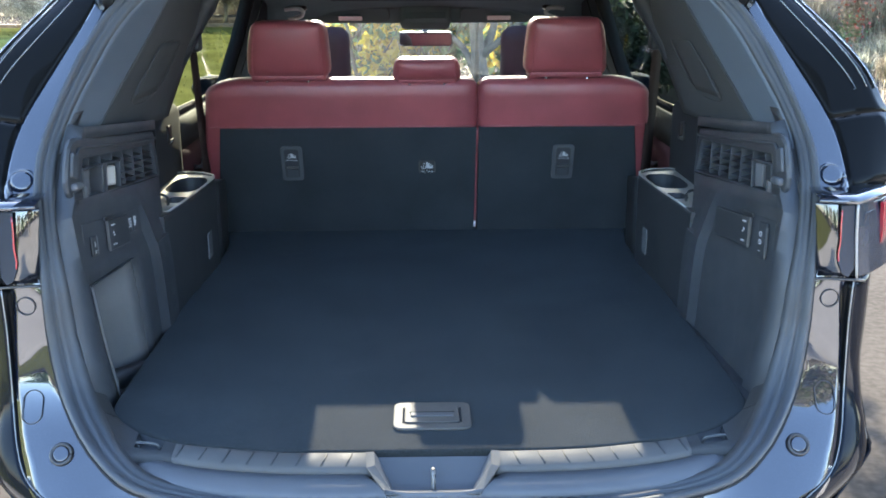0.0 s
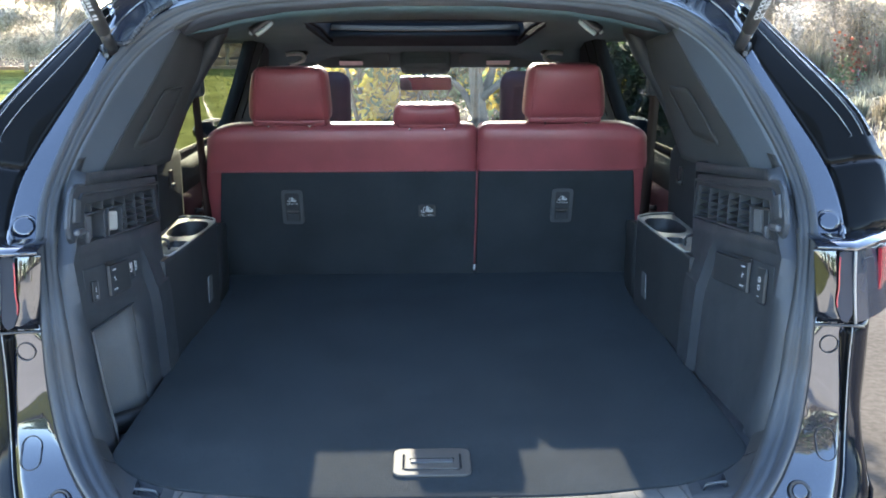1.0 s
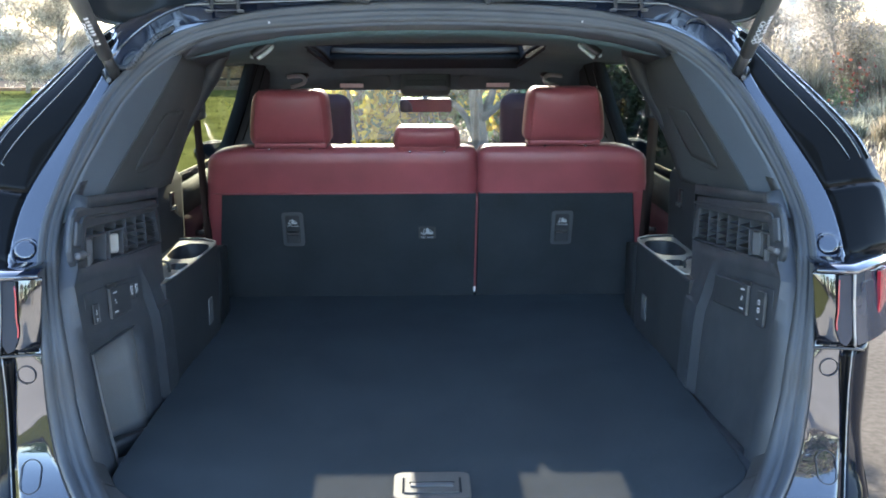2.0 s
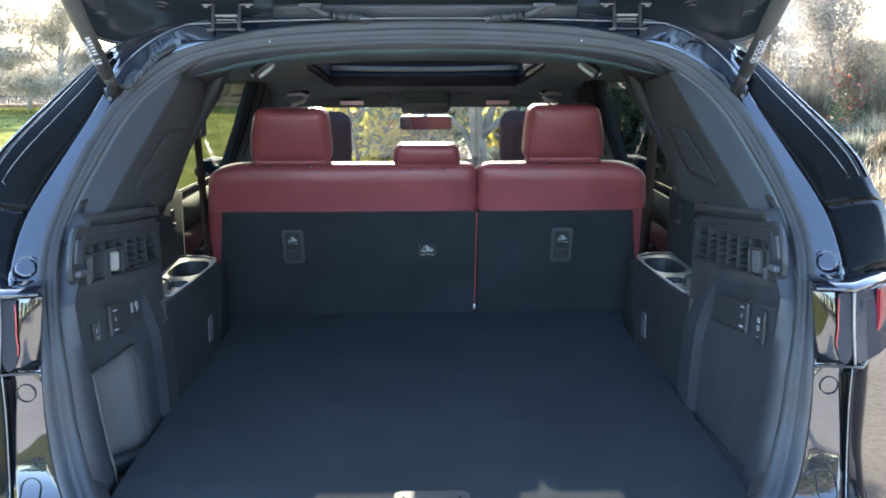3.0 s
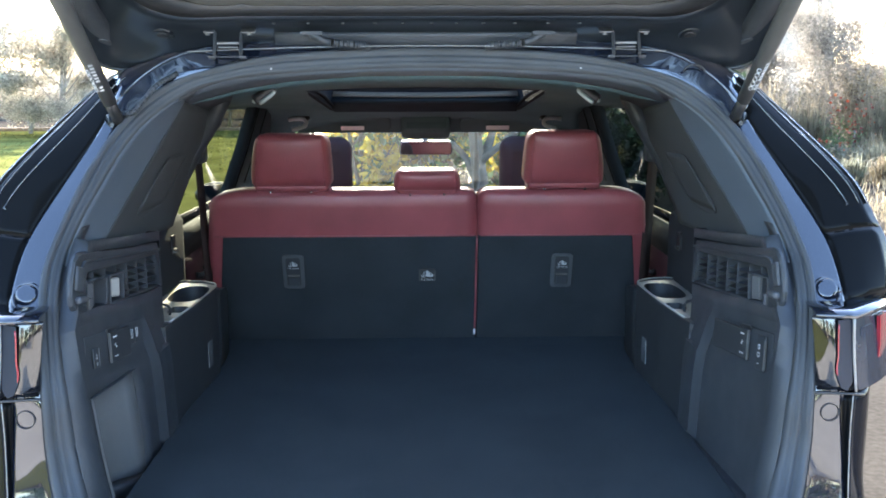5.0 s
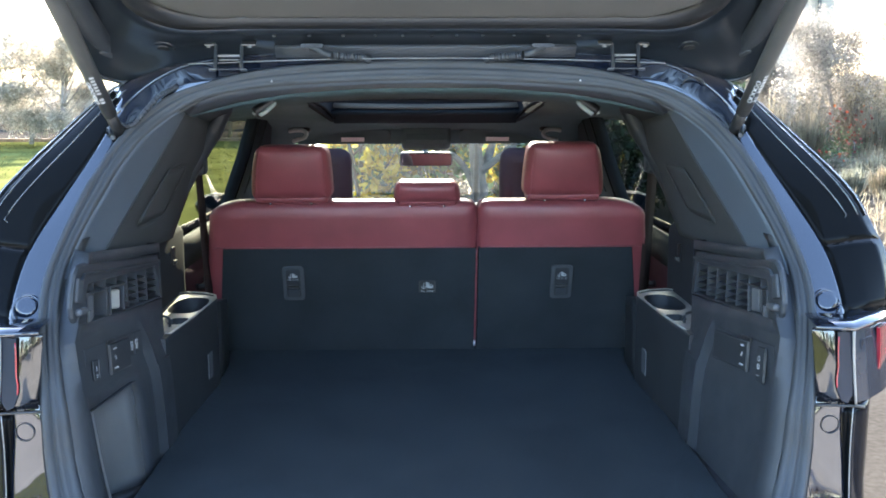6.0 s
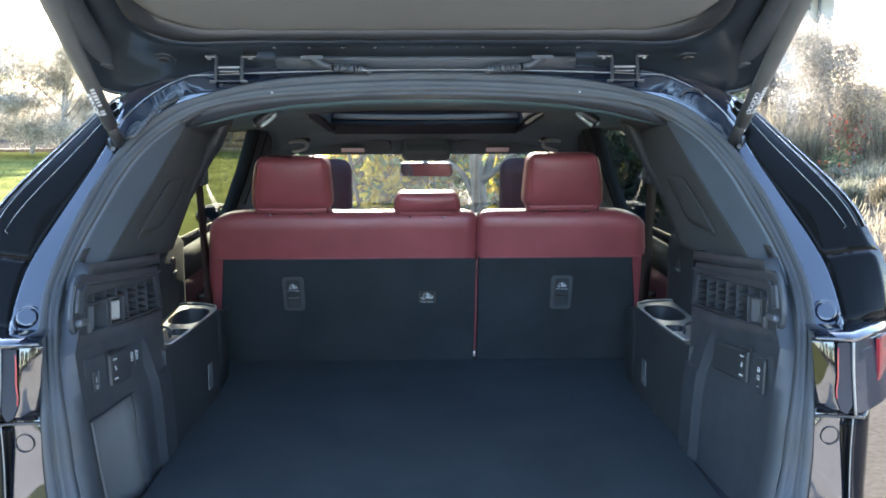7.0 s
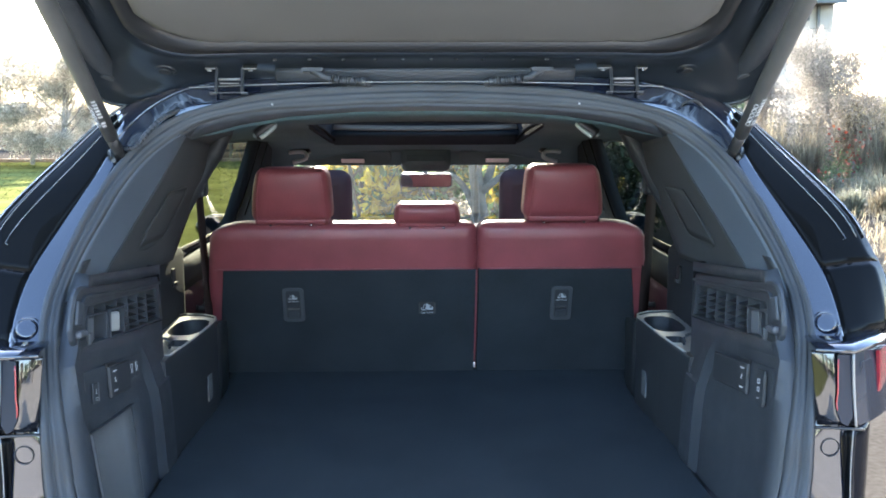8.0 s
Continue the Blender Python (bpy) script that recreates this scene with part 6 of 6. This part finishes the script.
for i, (x, y, w, h) in enumerate(((7.4, 19.4, .8, 2.2), (8.8, 19.2, .9, 2.0), (10.2, 19.6, .9, 2.3), (11.6, 19.8, .9, 2.2), (6.4, 21.0, .9, 2.2), (9.6, 22.5, 1.2, 2.8), (12.4, 22.0, 1.1, 2.8))):
    shrub("tall dry tan shrub in the bed", x, y, w, h, STRAW if i % 2 else SILVER, 4200, .075, 140 + i, .25)
for i, (x, y, k) in enumerate(((5.2, 17.4, 2.0), (5.9, 18.0, 2.3), (6.6, 18.4, 2.2), (7.2, 18.2, 2.0), (8.6, 18.6, 2.2), (9.3, 18.3, 2.0), (10.4, 18.6, 2.3))):
    t = thing("ornamental_grass", "tall feathery tuft of tan grass", "grass tuft", (x, y, 0), "ornamental grasses")
    blades("blades", [(0, 0, k), (.12, .1, k * .85), (-.14, .04, k * .9)], 260, .80, .45, STRAW, seed=170 + i, parent=t, width=.005)
shrub("grey-green low shrub beside the path", 7.6, 17.0, .6, .5, SAGE, 1300, .05, 67)
shrub("grey-green low shrub beside the path", 9.0, 16.9, .7, .5, SAGE, 1300, .05, 68)
rg = random.Random(4)
for i, (x, y, k, m) in enumerate(((7.6, 16.2, .95, SAGE), (8.5, 16.0, 1.0, SAGE), (9.4, 16.5, .9, STRAW), (6.6, 16.3, .7, STRAW), (8.0, 17.3, 1.05, STRAW), (10.2, 17.2, 1.1, SAGE), (6.2, 17.2, 1.0, STRAW), (5.4, 16.6, .8, STRAW), (8.9, 17.9, 1.2, STRAW), (6.6, 14.9, .75, SAGE), (7.3, 15.1, .8, STRAW), (7.9, 15.0, .8, SAGE), (8.6, 15.1, .8, STRAW), (9.3, 15.0, .75, SAGE))):
    t = thing("ornamental_grass", "arching tuft of pale ornamental grass", "grass tuft", (x, y, 0), "ornamental grasses")
    blades("blades", [(0, 0, k), (.1, .12, k * .8), (-.12, .05, k * .8)], 170, .75, .75, m, seed=70 + i, parent=t)
spots = [(-3 - 14 * rg.random() ** .8, 10 + 22 * rg.random(), .5 + .6 * rg.random()) for _ in range(3600)]
tagged(blades("grass", spots, 5, .07, .12, BLADE, seed=9, width=.006), "short sunlit grass blades of the lawn", "grass", kind="stuff")
spots = [(5 + 8 * rg.random(), 15.6 + 6 * rg.random(), .6 + .8 * rg.random()) for _ in range(1000)]
tagged(blades("dry_grass", spots, 6, .22, .3, STRAW, seed=10, width=.006), "dry grass between the shrubs", "grass", kind="stuff")

spots = [(4 + 6 * rg.random(), 8.5 + 7 * rg.random(), .6 + .9 * rg.random()) for _ in range(700)]
tagged(blades("verge_grass", spots, 6, .20, .3, STRAW, seed=11, width=.006), "dry tan grass along the path", "grass", kind="stuff")
# trees round the far side of the drive, behind the camera
for i, (x, y, h, w) in enumerate(((-16, -17, 4.2, 2.6), (-10, -19, 5.0, 3.0), (-4, -18, 4.4, 2.8), (2.5, -19, 4.8, 3.0), (8.5, -17, 4.2, 2.8), (14, -14, 4.6, 3.0), (17, -6, 4.4, 2.8), (16, 2, 4.0, 2.6))):
    o = tree("border_tree", "green garden tree beyond the drive", x, y, h, (0, h * .52, w, h * .48), GREENLEAF if i % 2 else OLIVE, 3500, .30, .14, 120 + i, 2, (), .08, .5)
    tagged(o, group="border trees")

o = tree("border_tree", "tall leafy tree beside the drive", 5.8, -5.8, 8.2, (0, 4.4, 2.2, 3.9), OLIVE, 7000, .28, .16, 140, 2, ((GREENLEAF, 4000),), .05, .5)
tagged(o, group="border trees")

# fence and low wall beyond the lawn
fence = thing("fence", "weathered brown board fence beyond the lawn", "fence", (0, 44, 0))
for k in range(46):
    box("fence_board", -34 + k * .9, 0, .55, .895, .04, 1.1, TIMBER, fence, bevel=.005)
box("rail", -13.6, -.05, .95, 41.5, .05, .10, TIMBER, fence)
for k in range(12):
    box("post", -34 + k * 3.6, .06, .65, .12, .10, 1.3, TIMBER, fence)
kerb = box("kerb", -22, 33.2, .06, 42, .25, .12, TIMBER, None, bevel=.02)
tagged(kerb, "brown timber edging along the lawn", "kerb", kind="structure")
kerb = box("kerb", 8.1, 15.5, .07, 9, .14, .14, STONE, None, bevel=.02)
tagged(kerb, "pale stone edging of the path", "kerb", kind="structure")

# house on the rise
house = thing("house", "grey house with a flat overhanging roof", "house", (12.3, 42, 0))
box("wall", -.15, 0, 2.87, 8.0, 6, 5.74, STUCCO, house, bevel=.02)
box("roof", -.2, -.2, 5.85, 8.3, 7.4, .18, STUCCO, house, bevel=.02)
box("fascia", -.2, -3.95, 5.83, 8.3, .08, .24, PALE, house)
wi = box("window", 2.45, -3.02, 5.42, .85, .06, .60, PALE, house)
box("pane", 2.45, -3.06, 5.42, .74, .02, .50, TINT, wi)
box("downpipe", 3.2, -3.1, 2.85, .10, .10, 5.7, PALE, house)

# low hills far off
def ridge(name, y, h, seed, mat, label):
    rs = random.Random(seed)
    xs = np.linspace(-420, 420, 85)
    ph = [rs.random() * 6.28 for _ in range(4)]
    zs = [h * (.6 + .25 * math.sin(x * .02 + ph[0]) + .12 * math.sin(x * .055 + ph[1]) + .05 * math.sin(x * .17 + ph[2])) for x in xs]
    lines = [[Vector((x, y, -1)) for x in xs], [Vector((x, y + 20, z * .8)) for x, z in zip(xs, zs)], [Vector((x, y + 45, z)) for x, z in zip(xs, zs)], [Vector((x, y + 120, -1)) for x in xs]]
    tagged(mesh_ob(name, *loft(lines), mat), label, "hill", kind="structure")


ridge("backdrop", 160, 6.5, 2, OLIVE, "hazy wooded rise far off")
